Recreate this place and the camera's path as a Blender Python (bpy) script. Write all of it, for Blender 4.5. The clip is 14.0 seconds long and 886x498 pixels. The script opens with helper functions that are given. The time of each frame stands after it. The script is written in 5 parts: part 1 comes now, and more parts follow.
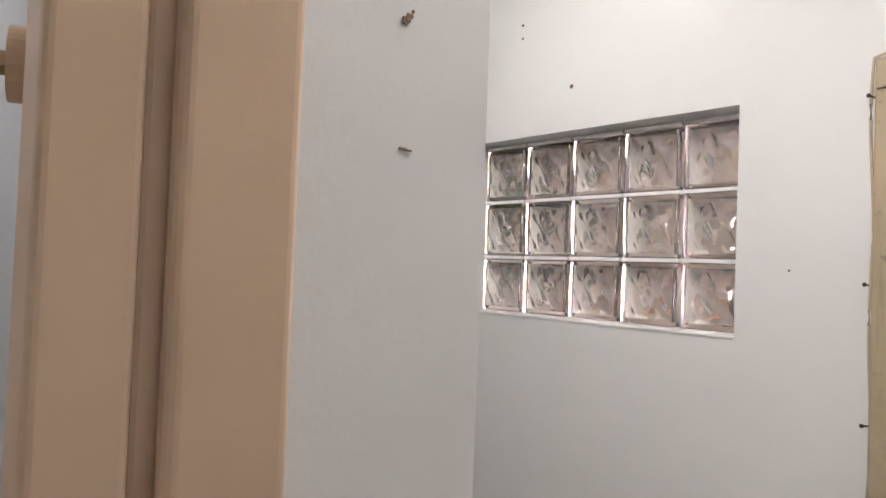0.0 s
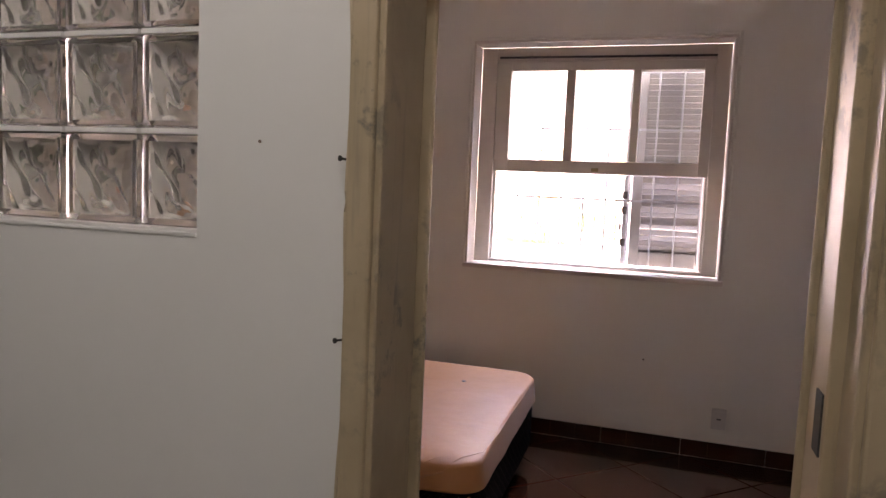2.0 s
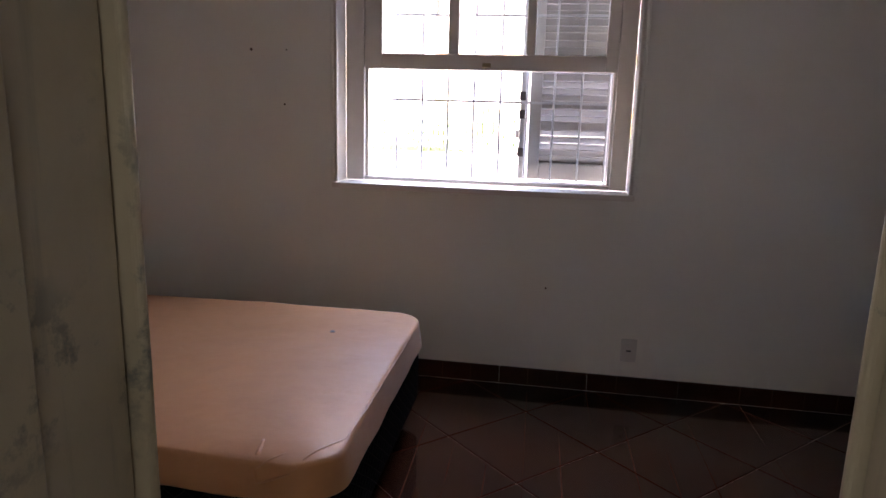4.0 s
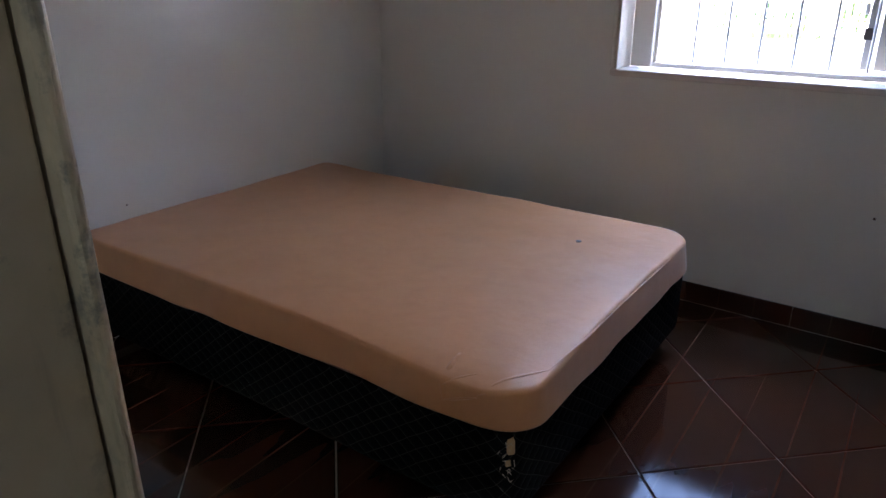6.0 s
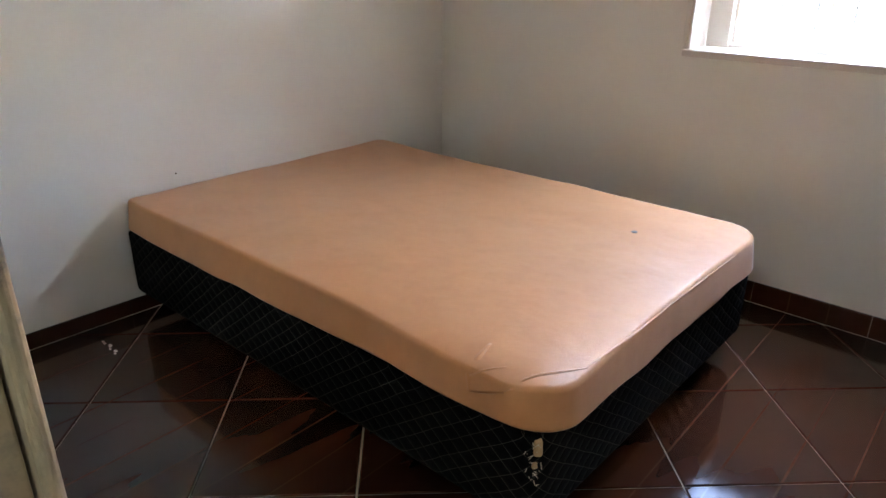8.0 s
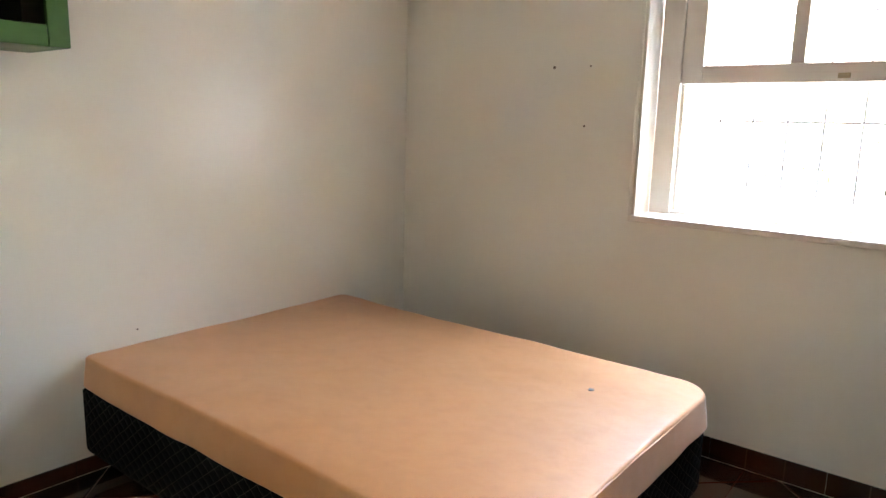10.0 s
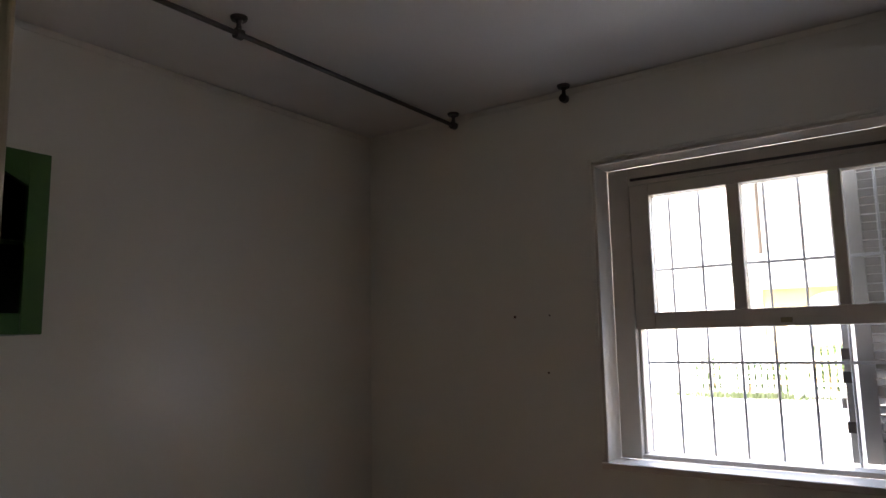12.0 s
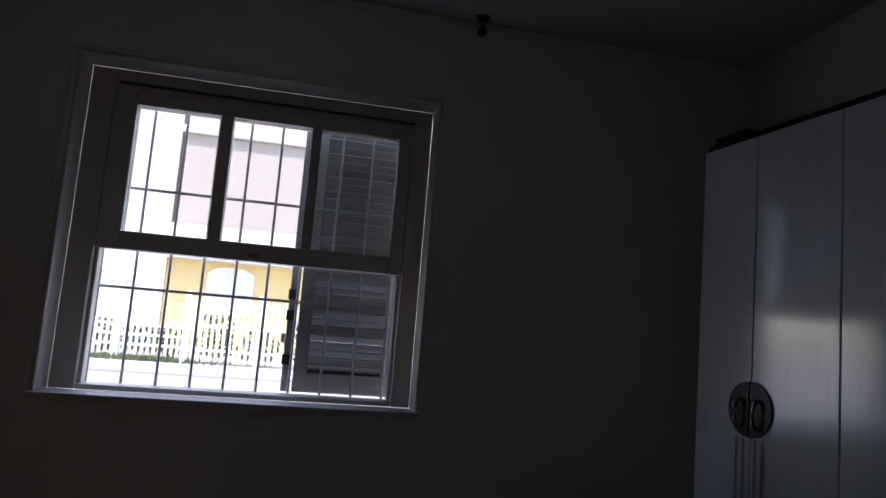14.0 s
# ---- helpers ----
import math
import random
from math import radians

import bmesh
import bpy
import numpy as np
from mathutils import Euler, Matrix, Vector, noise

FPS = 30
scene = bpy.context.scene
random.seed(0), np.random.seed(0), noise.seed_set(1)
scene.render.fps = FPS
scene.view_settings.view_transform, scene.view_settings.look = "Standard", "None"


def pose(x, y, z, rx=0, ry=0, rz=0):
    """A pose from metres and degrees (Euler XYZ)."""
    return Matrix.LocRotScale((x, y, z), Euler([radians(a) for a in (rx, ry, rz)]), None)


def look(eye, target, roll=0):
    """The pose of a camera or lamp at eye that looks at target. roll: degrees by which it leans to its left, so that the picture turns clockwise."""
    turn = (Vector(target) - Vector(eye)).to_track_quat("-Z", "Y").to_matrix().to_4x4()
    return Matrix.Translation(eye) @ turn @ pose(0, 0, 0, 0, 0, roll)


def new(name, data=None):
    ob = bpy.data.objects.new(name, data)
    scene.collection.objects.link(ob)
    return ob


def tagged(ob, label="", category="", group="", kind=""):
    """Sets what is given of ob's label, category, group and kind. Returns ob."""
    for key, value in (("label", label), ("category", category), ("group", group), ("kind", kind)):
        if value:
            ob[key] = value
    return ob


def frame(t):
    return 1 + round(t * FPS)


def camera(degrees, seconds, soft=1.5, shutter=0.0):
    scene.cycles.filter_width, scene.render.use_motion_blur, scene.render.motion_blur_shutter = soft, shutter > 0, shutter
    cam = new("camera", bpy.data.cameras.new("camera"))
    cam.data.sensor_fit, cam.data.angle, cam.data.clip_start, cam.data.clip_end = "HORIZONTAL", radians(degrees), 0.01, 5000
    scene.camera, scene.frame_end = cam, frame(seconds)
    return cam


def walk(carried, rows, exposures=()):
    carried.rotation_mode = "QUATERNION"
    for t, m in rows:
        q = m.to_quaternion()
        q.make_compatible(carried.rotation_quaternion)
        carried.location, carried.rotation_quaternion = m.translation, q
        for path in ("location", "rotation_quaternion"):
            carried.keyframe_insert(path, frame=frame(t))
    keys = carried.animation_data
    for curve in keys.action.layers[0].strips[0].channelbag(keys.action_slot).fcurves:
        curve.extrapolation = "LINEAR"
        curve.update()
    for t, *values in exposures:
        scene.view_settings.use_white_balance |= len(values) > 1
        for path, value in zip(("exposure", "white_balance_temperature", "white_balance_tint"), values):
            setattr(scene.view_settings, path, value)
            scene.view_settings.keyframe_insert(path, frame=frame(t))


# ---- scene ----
from mathutils import bvhtree

cam = camera(65.4, 14.0)
PATH = [
    (0, (0.3530, -1.7761, 1.4340), (-1.1326, -0.4381, 1.4889), 2.21),
    (0.2, (0.3716, -1.6941, 1.4330), (-1.0904, -0.3295, 1.4158), 2.16),
    (0.5, (0.3968, -1.5946, 1.4304), (-1.0323, -0.1961, 1.3857), 2.00),
    (0.9, (0.4355, -1.4923, 1.4188), (-0.8893, 0.0042, 1.3473), 3.14),
    (1, (0.4519, -1.4662, 1.4196), (-0.8275, 0.0687, 1.3357), 2.83),
    (1.5, (0.4395, -1.2807, 1.3969), (-0.4921, 0.4838, 1.2607), 2.76),
    (2, (0.3714, -1.0996, 1.3874), (-0.2389, 0.7972, 1.2154), 2.47),
    (2.5, (0.3288, -0.9588, 1.3824), (0.0005, 1.0052, 1.1962), 2.01),
    (2.7, (0.3287, -0.8789, 1.3769), (0.0443, 1.0909, 1.1789), 1.93),
    (5, (0.3847, -0.1688, 1.3637), (-0.1422, 1.6565, 0.7385), 0.85),
    (5.5, (0.4238, -0.0790, 1.3469), (-0.4830, 1.5650, 0.6578), 0.16),
    (6, (0.4471, -0.0350, 1.3224), (-0.6588, 1.4637, 0.5938), -0.29),
    (6.5, (0.4617, 0.0270, 1.2936), (-0.7010, 1.4585, 0.5197), 0.94),
    (7, (0.4600, 0.0819, 1.2700), (-0.7997, 1.4192, 0.4796), 0.45),
    (9.5, (0.4270, 0.0949, 1.3049), (-0.7708, 1.5752, 0.6932), 1.00),
    (10, (0.4805, 0.0524, 1.3322), (-0.7656, 1.5743, 0.9704), 1.50),
    (10.5, (0.4965, 0.0355, 1.3787), (-0.7742, 1.5747, 1.2506), 0.30),
    (11, (0.5224, 0.0481, 1.4297), (-0.7964, 1.5462, 1.5579), -0.74),
    (11.5, (0.5317, 0.0415, 1.4607), (-0.7971, 1.5019, 1.7792), -2.06),
    (12, (0.4536, 0.0053, 1.4740), (-0.7048, 1.6135, 1.7420), -1.08),
    (12.5, (0.3562, -0.0580, 1.4380), (-0.4391, 1.7664, 1.6355), 2.07),
    (13, (0.2592, -0.0289, 1.3968), (-0.1110, 1.9282, 1.5781), 3.93),
    (13.5, (0.1980, 0.0083, 1.3443), (0.1907, 1.9990, 1.5369), 4.43),
    (14, (0.1600, 0.0632, 1.2966), (0.5511, 2.0105, 1.5306), 4.64),
]
walk(cam, [(t, look(eye, target, roll)) for t, eye, target, roll in PATH],
     [(0, 5.9, 7800, 39), (1.0, 5.75, 7300, 37), (1.5, 5.4, 7800, 39), (2.7, 4.35, 8900, 41), (5.0, 4.6, 6100, 22), (7.2, 5.15, 6500, 20), (9.3, 6.85, 7900, 13), (10.2, 5.9, 7900, 14), (11.0, 4.9, 7700, 17), (12.0, 3.4, 7400, 19), (12.8, 2.6, 7000, 20), (14.0, 1.65, 6200, 22)])

# ---- light and exposure ----
SUN_ELEV, SUN_ROT = radians(63), radians(200)
world = bpy.data.worlds.new("world")
scene.world = world
world.use_nodes = True
_nt = world.node_tree
_sky = _nt.nodes.new("ShaderNodeTexSky")
_sky.sky_type = "NISHITA"
_sky.sun_disc = False
_sky.sun_elevation, _sky.sun_rotation = SUN_ELEV, SUN_ROT
_bg = _nt.nodes["Background"]
_bg.inputs["Strength"].default_value = 0.15
_nt.links.new(_sky.outputs[0], _bg.inputs["Color"])

_sun = bpy.data.lights.new("sun", "SUN")
_sun.energy, _sun.angle, _sun.color = 1.8, radians(0.6), (1.0, 0.95, 0.87)
sun = new("sun", _sun)
sun.matrix_world = look((0, 0, 0), (-math.sin(SUN_ROT) * math.cos(SUN_ELEV), -math.cos(SUN_ROT) * math.cos(SUN_ELEV), -math.sin(SUN_ELEV)))

# blue area lamp added out of sight above the window to boost sky light
_area = bpy.data.lights.new("window_sky_fill", "AREA")
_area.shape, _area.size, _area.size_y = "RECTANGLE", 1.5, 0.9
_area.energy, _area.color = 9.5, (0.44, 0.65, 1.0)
window_sky_fill = new("window_sky_fill", _area)
window_sky_fill.matrix_world = look((-0.03, 3.75, 2.95), (0.1, 1.3, 0.4))

HALL_FILL, KITCHEN_LAMP = 1.24, 0.55

# ---- plan, in metres ----
NORTH = 2.815      # bedroom wall with the window
WEST, EAST = -2.058, 2.1
SOUTH = 0.15       # bedroom side of the wall between hall and bedroom
CEIL = 2.615
HALL_Z = -0.20     # hall floor, one step below the bedroom
KIT_W = -2.16      # tiled kitchen wall
NEAR_X, NEAR_Y = -0.075, -1.345   # corner of the bathroom block in the hall
HALL_E, HALL_S = 1.35, -2.75
DOOR_L, DOOR_R, DOOR_TOP = -0.094, 0.622, 1.865
STREET = -0.05


# ---- material helpers ----
def mat(name, rough=0.5, metal=0.0):
    m = bpy.data.materials.new(name)
    m.use_nodes = True
    b = m.node_tree.nodes["Principled BSDF"]
    b.inputs["Roughness"].default_value = rough
    b.inputs["Metallic"].default_value = metal
    return m, m.node_tree, b


def coords(nt, kind="Position"):
    if kind == "Position":
        return nt.nodes.new("ShaderNodeNewGeometry").outputs["Position"]
    return nt.nodes.new("ShaderNodeTexCoord").outputs[kind]


def noise_tex(nt, vec, scale, detail=4, rough=0.55):
    n = nt.nodes.new("ShaderNodeTexNoise")
    n.inputs["Scale"].default_value, n.inputs["Detail"].default_value, n.inputs["Roughness"].default_value = scale, detail, rough
    nt.links.new(vec, n.inputs["Vector"])
    return n.outputs["Fac"]


def ramp(nt, fac, stops):
    r = nt.nodes.new("ShaderNodeValToRGB")
    while len(r.color_ramp.elements) < len(stops):
        r.color_ramp.elements.new(0.5)
    for e, (p, c) in zip(r.color_ramp.elements, stops):
        e.position, e.color = p, (*c, 1) if len(c) == 3 else c
    nt.links.new(fac, r.inputs["Fac"])
    return r.outputs["Color"]


def mix(nt, a, b, fac, mode="MIX"):
    n = nt.nodes.new("ShaderNodeMix")
    n.data_type, n.blend_type = "RGBA", mode
    for sock, v in ((n.inputs["Factor"], fac), (n.inputs["A"], a), (n.inputs["B"], b)):
        if isinstance(v, (int, float)):
            sock.default_value = v
        elif isinstance(v, tuple):
            sock.default_value = (*v, 1)
        else:
            nt.links.new(v, sock)
    return n.outputs["Result"]


def bump(nt, bsdf, height, strength=0.2, distance=0.002):
    n = nt.nodes.new("ShaderNodeBump")
    n.inputs["Strength"].default_value, n.inputs["Distance"].default_value = strength, distance
    nt.links.new(height, n.inputs["Height"])
    nt.links.new(n.outputs["Normal"], bsdf.inputs["Normal"])


def stretched(nt, vec, s):
    n = nt.nodes.new("ShaderNodeMapping")
    n.inputs["Scale"].default_value = s
    nt.links.new(vec, n.inputs["Vector"])
    return n.outputs["Vector"]


def math_node(nt, op, a, b=0.0):
    n = nt.nodes.new("ShaderNodeMath")
    n.operation = op
    for sock, v in ((n.inputs[0], a), (n.inputs[1], b)):
        if isinstance(v, (int, float)):
            sock.default_value = v
        else:
            nt.links.new(v, sock)
    return n.outputs[0]


def paint(name, base, stain, rough=0.5, amount=0.35, grain=180.0, relief=0.15, scale=1.6, wear=None):
    """Painted plaster, wood or metal: base colour, broad stains, fine grain."""
    m, nt, b = mat(name, rough)
    p = coords(nt)
    broad = noise_tex(nt, p, scale, 6, 0.6)
    col = mix(nt, base, stain, math_node(nt, "MULTIPLY", ramp(nt, broad, [(0.42, (0, 0, 0)), (0.75, (1, 1, 1))]), amount))
    if wear:
        spots = ramp(nt, noise_tex(nt, p, 14, 8, 0.7), [(0.52, (0, 0, 0)), (0.60, (1, 1, 1))])
        mask = ramp(nt, noise_tex(nt, p, 3.1, 3), [(0.46, (0, 0, 0)), (0.58, (1, 1, 1))])
        col = mix(nt, col, wear, math_node(nt, "MULTIPLY", math_node(nt, "MULTIPLY", spots, mask), 0.7))
        grime = ramp(nt, noise_tex(nt, stretched(nt, p, (34, 34, 2.2)), 1.0, 5, 0.6), [(0.60, (0, 0, 0)), (0.70, (1, 1, 1))])
        col = mix(nt, col, wear, math_node(nt, "MULTIPLY", grime, 0.22))
    nt.links.new(col, b.inputs["Base Color"])
    nt.links.new(math_node(nt, "ADD", math_node(nt, "MULTIPLY", broad, 0.2), rough - 0.1), b.inputs["Roughness"])
    bump(nt, b, math_node(nt, "ADD", math_node(nt, "MULTIPLY", noise_tex(nt, p, grain, 3), 0.3), noise_tex(nt, p, 9, 4)), relief, 0.003)
    return m


M_WALL = paint("wall_paint", (0.85, 0.805, 0.71), (0.77, 0.715, 0.605), 0.42, 0.35, 160, 0.22)
_wb = M_WALL.node_tree.nodes["Principled BSDF"]
_wb.inputs["Coat Weight"].default_value, _wb.inputs["Coat Roughness"].default_value = 0.9, 0.23
M_HALLWALL = paint("hall_wall_paint", (0.78, 0.79, 0.78), (0.70, 0.70, 0.68), 0.4, 0.3, 160, 0.22)
M_CEIL = paint("ceiling_paint", (0.80, 0.78, 0.75), (0.72, 0.69, 0.65), 0.7, 0.4, 120, 0.25)
M_CREAM = paint("cream_paint", (0.67, 0.475, 0.335), (0.56, 0.385, 0.26), 0.38, 0.5, 90, 0.2, 5.0)
M_JAMB = paint("worn_jamb_paint", (0.50, 0.395, 0.27), (0.36, 0.275, 0.175), 0.42, 0.75, 90, 0.3, 4.0, (0.12, 0.125, 0.12))
M_TRIM = paint("window_paint", (0.72, 0.64, 0.55), (0.63, 0.54, 0.44), 0.33, 0.5, 100, 0.2, 6.0)
M_SHUTTER = paint("shutter_paint", (0.34, 0.32, 0.30), (0.25, 0.23, 0.21), 0.45, 0.5, 100, 0.2, 6.0)
M_BAR = paint("bar_paint", (0.45, 0.45, 0.46), (0.30, 0.28, 0.27), 0.4, 0.5, 120, 0.2, 12.0)
M_BRONZE = paint("bronze_metal", (0.075, 0.06, 0.05), (0.04, 0.03, 0.03), 0.35, 0.6, 150, 0.15, 15.0)
M_GREEN = paint("green_paint", (0.048, 0.135, 0.028), (0.03, 0.09, 0.018), 0.4, 0.5, 90, 0.3, 7.0)
M_DARKIN = paint("shaded_green_interior", (0.012, 0.018, 0.010), (0.008, 0.01, 0.006), 0.5, 0.5, 90, 0.2, 7.0)
M_WHITE_LAM = paint("white_laminate", (0.80, 0.80, 0.83), (0.74, 0.74, 0.77), 0.25, 0.3, 60, 0.05, 2.0)
M_BLACK_LAM = paint("black_laminate", (0.012, 0.012, 0.013), (0.02, 0.02, 0.02), 0.3, 0.4, 60, 0.05, 2.0)
M_BLACK_LAM.node_tree.nodes["Principled BSDF"].inputs["Specular IOR Level"].default_value = 0.25
M_PLASTIC = paint("white_plastic", (0.60, 0.56, 0.50), (0.52, 0.48, 0.42), 0.35, 0.3, 60, 0.05, 8.0)
M_NAIL = paint("dark_nail", (0.05, 0.05, 0.05), (0.02, 0.02, 0.02), 0.5, 0.5, 60, 0.05, 8.0)
M_NAIL.node_tree.nodes["Principled BSDF"].inputs["Specular IOR Level"].default_value = 0.12
M_CABLE = paint("cream_cable", (0.55, 0.45, 0.32), (0.35, 0.28, 0.2), 0.45, 0.5, 60, 0.1, 12.0)
M_GROUT = paint("floor_grout", (0.40, 0.33, 0.28), (0.20, 0.15, 0.12), 0.8, 0.7, 200, 0.3, 9.0)
M_MORTAR = paint("white_mortar", (0.80, 0.80, 0.78), (0.7, 0.69, 0.66), 0.6, 0.4, 200, 0.3, 9.0)
M_HALLFLOOR = paint("hall_floor_ceramic", (0.20, 0.14, 0.10), (0.14, 0.10, 0.07), 0.3, 0.5, 60, 0.1, 3.0)
M_MARK = paint("mark_brown", (0.16, 0.11, 0.08), (0.08, 0.06, 0.05), 0.7, 0.5, 100, 0.2, 20.0)
M_SCRAPE = paint("bared_plaster", (0.30, 0.21, 0.14), (0.16, 0.11, 0.08), 0.8, 0.6, 100, 0.2, 40.0)
M_GREY = paint("grey_plastic", (0.16, 0.17, 0.175), (0.1, 0.1, 0.1), 0.35, 0.4, 60, 0.1, 15.0)


def floor_tile_material():
    m, nt, b = mat("brown_glazed_tile", 0.16)
    p = coords(nt)
    info = nt.nodes.new("ShaderNodeObjectInfo").outputs["Random"]
    sep = nt.nodes.new("ShaderNodeSeparateXYZ")
    nt.links.new(p, sep.inputs[0])
    wob = math_node(nt, "MULTIPLY", noise_tex(nt, p, 0.8, 1), 0.006)
    x = math_node(nt, "ADD", sep.outputs["X"], wob)
    cell = math_node(nt, "DIVIDE", math_node(nt, "ADD", math_node(nt, "ADD", x, math_node(nt, "MULTIPLY", sep.outputs["Y"], 0.035)), 4.916), 0.142)
    plank = math_node(nt, "FLOOR", cell)
    fr = math_node(nt, "ABSOLUTE", math_node(nt, "SUBTRACT", math_node(nt, "FRACT", cell), 0.5))
    line = ramp(nt, fr, [(0.472, (0, 0, 0)), (0.497, (1, 1, 1))])
    grain = noise_tex(nt, stretched(nt, p, (14, 1.2, 6)), 1.0, 2, 0.4)
    wn = nt.nodes.new("ShaderNodeTexWhiteNoise")
    wn.noise_dimensions = "1D"
    nt.links.new(math_node(nt, "ADD", plank, math_node(nt, "MULTIPLY", info, 7.0)), wn.inputs["W"])
    col = ramp(nt, grain, [(0.25, (0.040, 0.0110, 0.0050)), (0.75, (0.052, 0.0148, 0.0068))])
    col = mix(nt, col, (0.052, 0.020, 0.011), math_node(nt, "MULTIPLY", wn.outputs["Value"], 0.35))
    breakup = ramp(nt, noise_tex(nt, stretched(nt, p, (7, 1.2, 3)), 1.0, 3), [(0.35, (0, 0, 0)), (0.7, (1, 1, 1))])
    col = mix(nt, col, (0.13, 0.062, 0.038), math_node(nt, "MULTIPLY", math_node(nt, "MULTIPLY", line, breakup), 0.85))
    nt.links.new(col, b.inputs["Base Color"])
    dull = ramp(nt, noise_tex(nt, p, 3.0, 2, 0.5), [(0.3, (0.07, 0.07, 0.07)), (0.8, (0.14, 0.14, 0.14))])
    nt.links.new(dull, b.inputs["Roughness"])
    bump(nt, b, math_node(nt, "SUBTRACT", math_node(nt, "MULTIPLY", noise_tex(nt, p, 7, 2), 0.35), math_node(nt, "MULTIPLY", line, 0.1)), 0.03, 0.002)
    return m


M_TILE = floor_tile_material()


def fabric(name, base, stain, weave=900.0):
    m, nt, b = mat(name, 0.52)
    p = coords(nt)
    broad = noise_tex(nt, p, 2.2, 5, 0.6)
    mid = noise_tex(nt, p, 11.0, 6, 0.65)
    col = mix(nt, base, stain, math_node(nt, "MULTIPLY", ramp(nt, broad, [(0.4, (0, 0, 0)), (0.75, (1, 1, 1))]), 0.7))
    col = mix(nt, col, (base[0] * 0.8, base[1] * 0.72, base[2] * 0.62), math_node(nt, "MULTIPLY", ramp(nt, mid, [(0.45, (0, 0, 0)), (0.75, (1, 1, 1))]), 0.5))
    nt.links.new(col, b.inputs["Base Color"])
    b.inputs["Specular IOR Level"].default_value = 0.5
    b.inputs["Coat Weight"].default_value, b.inputs["Coat Roughness"].default_value, b.inputs["Coat IOR"].default_value = 0.45, 0.55, 1.6
    b.inputs["Sheen Weight"].default_value = 0.22
    b.inputs["Sheen Roughness"].default_value = 0.45
    bump(nt, b, math_node(nt, "ADD", math_node(nt, "MULTIPLY", noise_tex(nt, p, weave, 2), 0.25), math_node(nt, "ADD", noise_tex(nt, p, 22, 5), math_node(nt, "MULTIPLY", noise_tex(nt, stretched(nt, p, (5, 9, 5)), 1.0, 3), 2.0))), 0.4, 0.004)
    return m


M_SHEET = fabric("peach_sheet", (0.66, 0.285, 0.10), (0.60, 0.255, 0.088))


def quilt_material():
    m, nt, b = mat("black_quilted_fabric", 0.9)
    b.inputs["Specular IOR Level"].default_value = 0.08
    p = coords(nt)
    sep = nt.nodes.new("ShaderNodeSeparateXYZ")
    nt.links.new(p, sep.inputs[0])
    run = math_node(nt, "ADD", sep.outputs["X"], sep.outputs["Y"])
    wob = math_node(nt, "MULTIPLY", noise_tex(nt, p, 9.0, 2), 0.012)

    def lines(sign):
        s = math_node(nt, "ADD", math_node(nt, "MULTIPLY", run, 0.75), math_node(nt, "MULTIPLY", sep.outputs["Z"], sign))
        f = math_node(nt, "FRACT", math_node(nt, "DIVIDE", math_node(nt, "ADD", math_node(nt, "ADD", s, 9.0), wob), 0.045))
        return math_node(nt, "ABSOLUTE", math_node(nt, "SUBTRACT", f, 0.5))
    dist = math_node(nt, "MAXIMUM", lines(1.0), lines(-1.0))
    stitch = ramp(nt, dist, [(0.468, (0, 0, 0)), (0.492, (1, 1, 1))])
    col = mix(nt, (0.0055, 0.0053, 0.0048), (0.055, 0.055, 0.045), stitch)
    nt.links.new(col, b.inputs["Base Color"])
    bump(nt, b, math_node(nt, "POWER", math_node(nt, "MULTIPLY", dist, 2.0), 3.0), 0.6, -0.006)
    return m


M_QUILT = quilt_material()


def metal(name, col, rough, streak=(2, 60, 60)):
    m, nt, b = mat(name, rough, 1.0)
    p = coords(nt)
    n = noise_tex(nt, stretched(nt, p, streak), 3.0, 5)
    nt.links.new(mix(nt, col, tuple(c * 0.8 for c in col), n), b.inputs["Base Color"])
    nt.links.new(math_node(nt, "ADD", math_node(nt, "MULTIPLY", n, 0.2), rough - 0.08), b.inputs["Roughness"])
    return m


M_STEEL = metal("stainless_steel", (0.17, 0.16, 0.15), 0.22, (1.0, 7, 7))
M_CHROME = metal("chrome", (0.75, 0.75, 0.76), 0.12)
M_BRASS = metal("dull_brass", (0.45, 0.36, 0.22), 0.4)


def wardrobe_material():
    m, nt, b = mat("lacquered_white_wood", 0.22)
    p = coords(nt)
    g = noise_tex(nt, stretched(nt, p, (30, 30, 2.0)), 2.0, 6, 0.6)
    nt.links.new(ramp(nt, g, [(0.3, (0.68, 0.69, 0.72)), (0.7, (0.75, 0.76, 0.79))]), b.inputs["Base Color"])
    nt.links.new(math_node(nt, "ADD", math_node(nt, "MULTIPLY", g, 0.15), 0.14), b.inputs["Roughness"])
    bump(nt, b, noise_tex(nt, stretched(nt, p, (60, 60, 3.0)), 2.0, 4), 0.05, 0.002)
    b.inputs["Coat Weight"].default_value, b.inputs["Coat Roughness"].default_value = 1.0, 0.12
    b.inputs["Coat IOR"].default_value = 1.85
    return m


M_WARD = wardrobe_material()


def wood(name, a, c, axis=(3, 40, 40), rough=0.5):
    m, nt, b = mat(name, rough)
    p = coords(nt)
    g = noise_tex(nt, stretched(nt, p, axis), 1.5, 6, 0.6)
    nt.links.new(ramp(nt, g, [(0.3, a), (0.7, c)]), b.inputs["Base Color"])
    bump(nt, b, g, 0.15, 0.002)
    return m


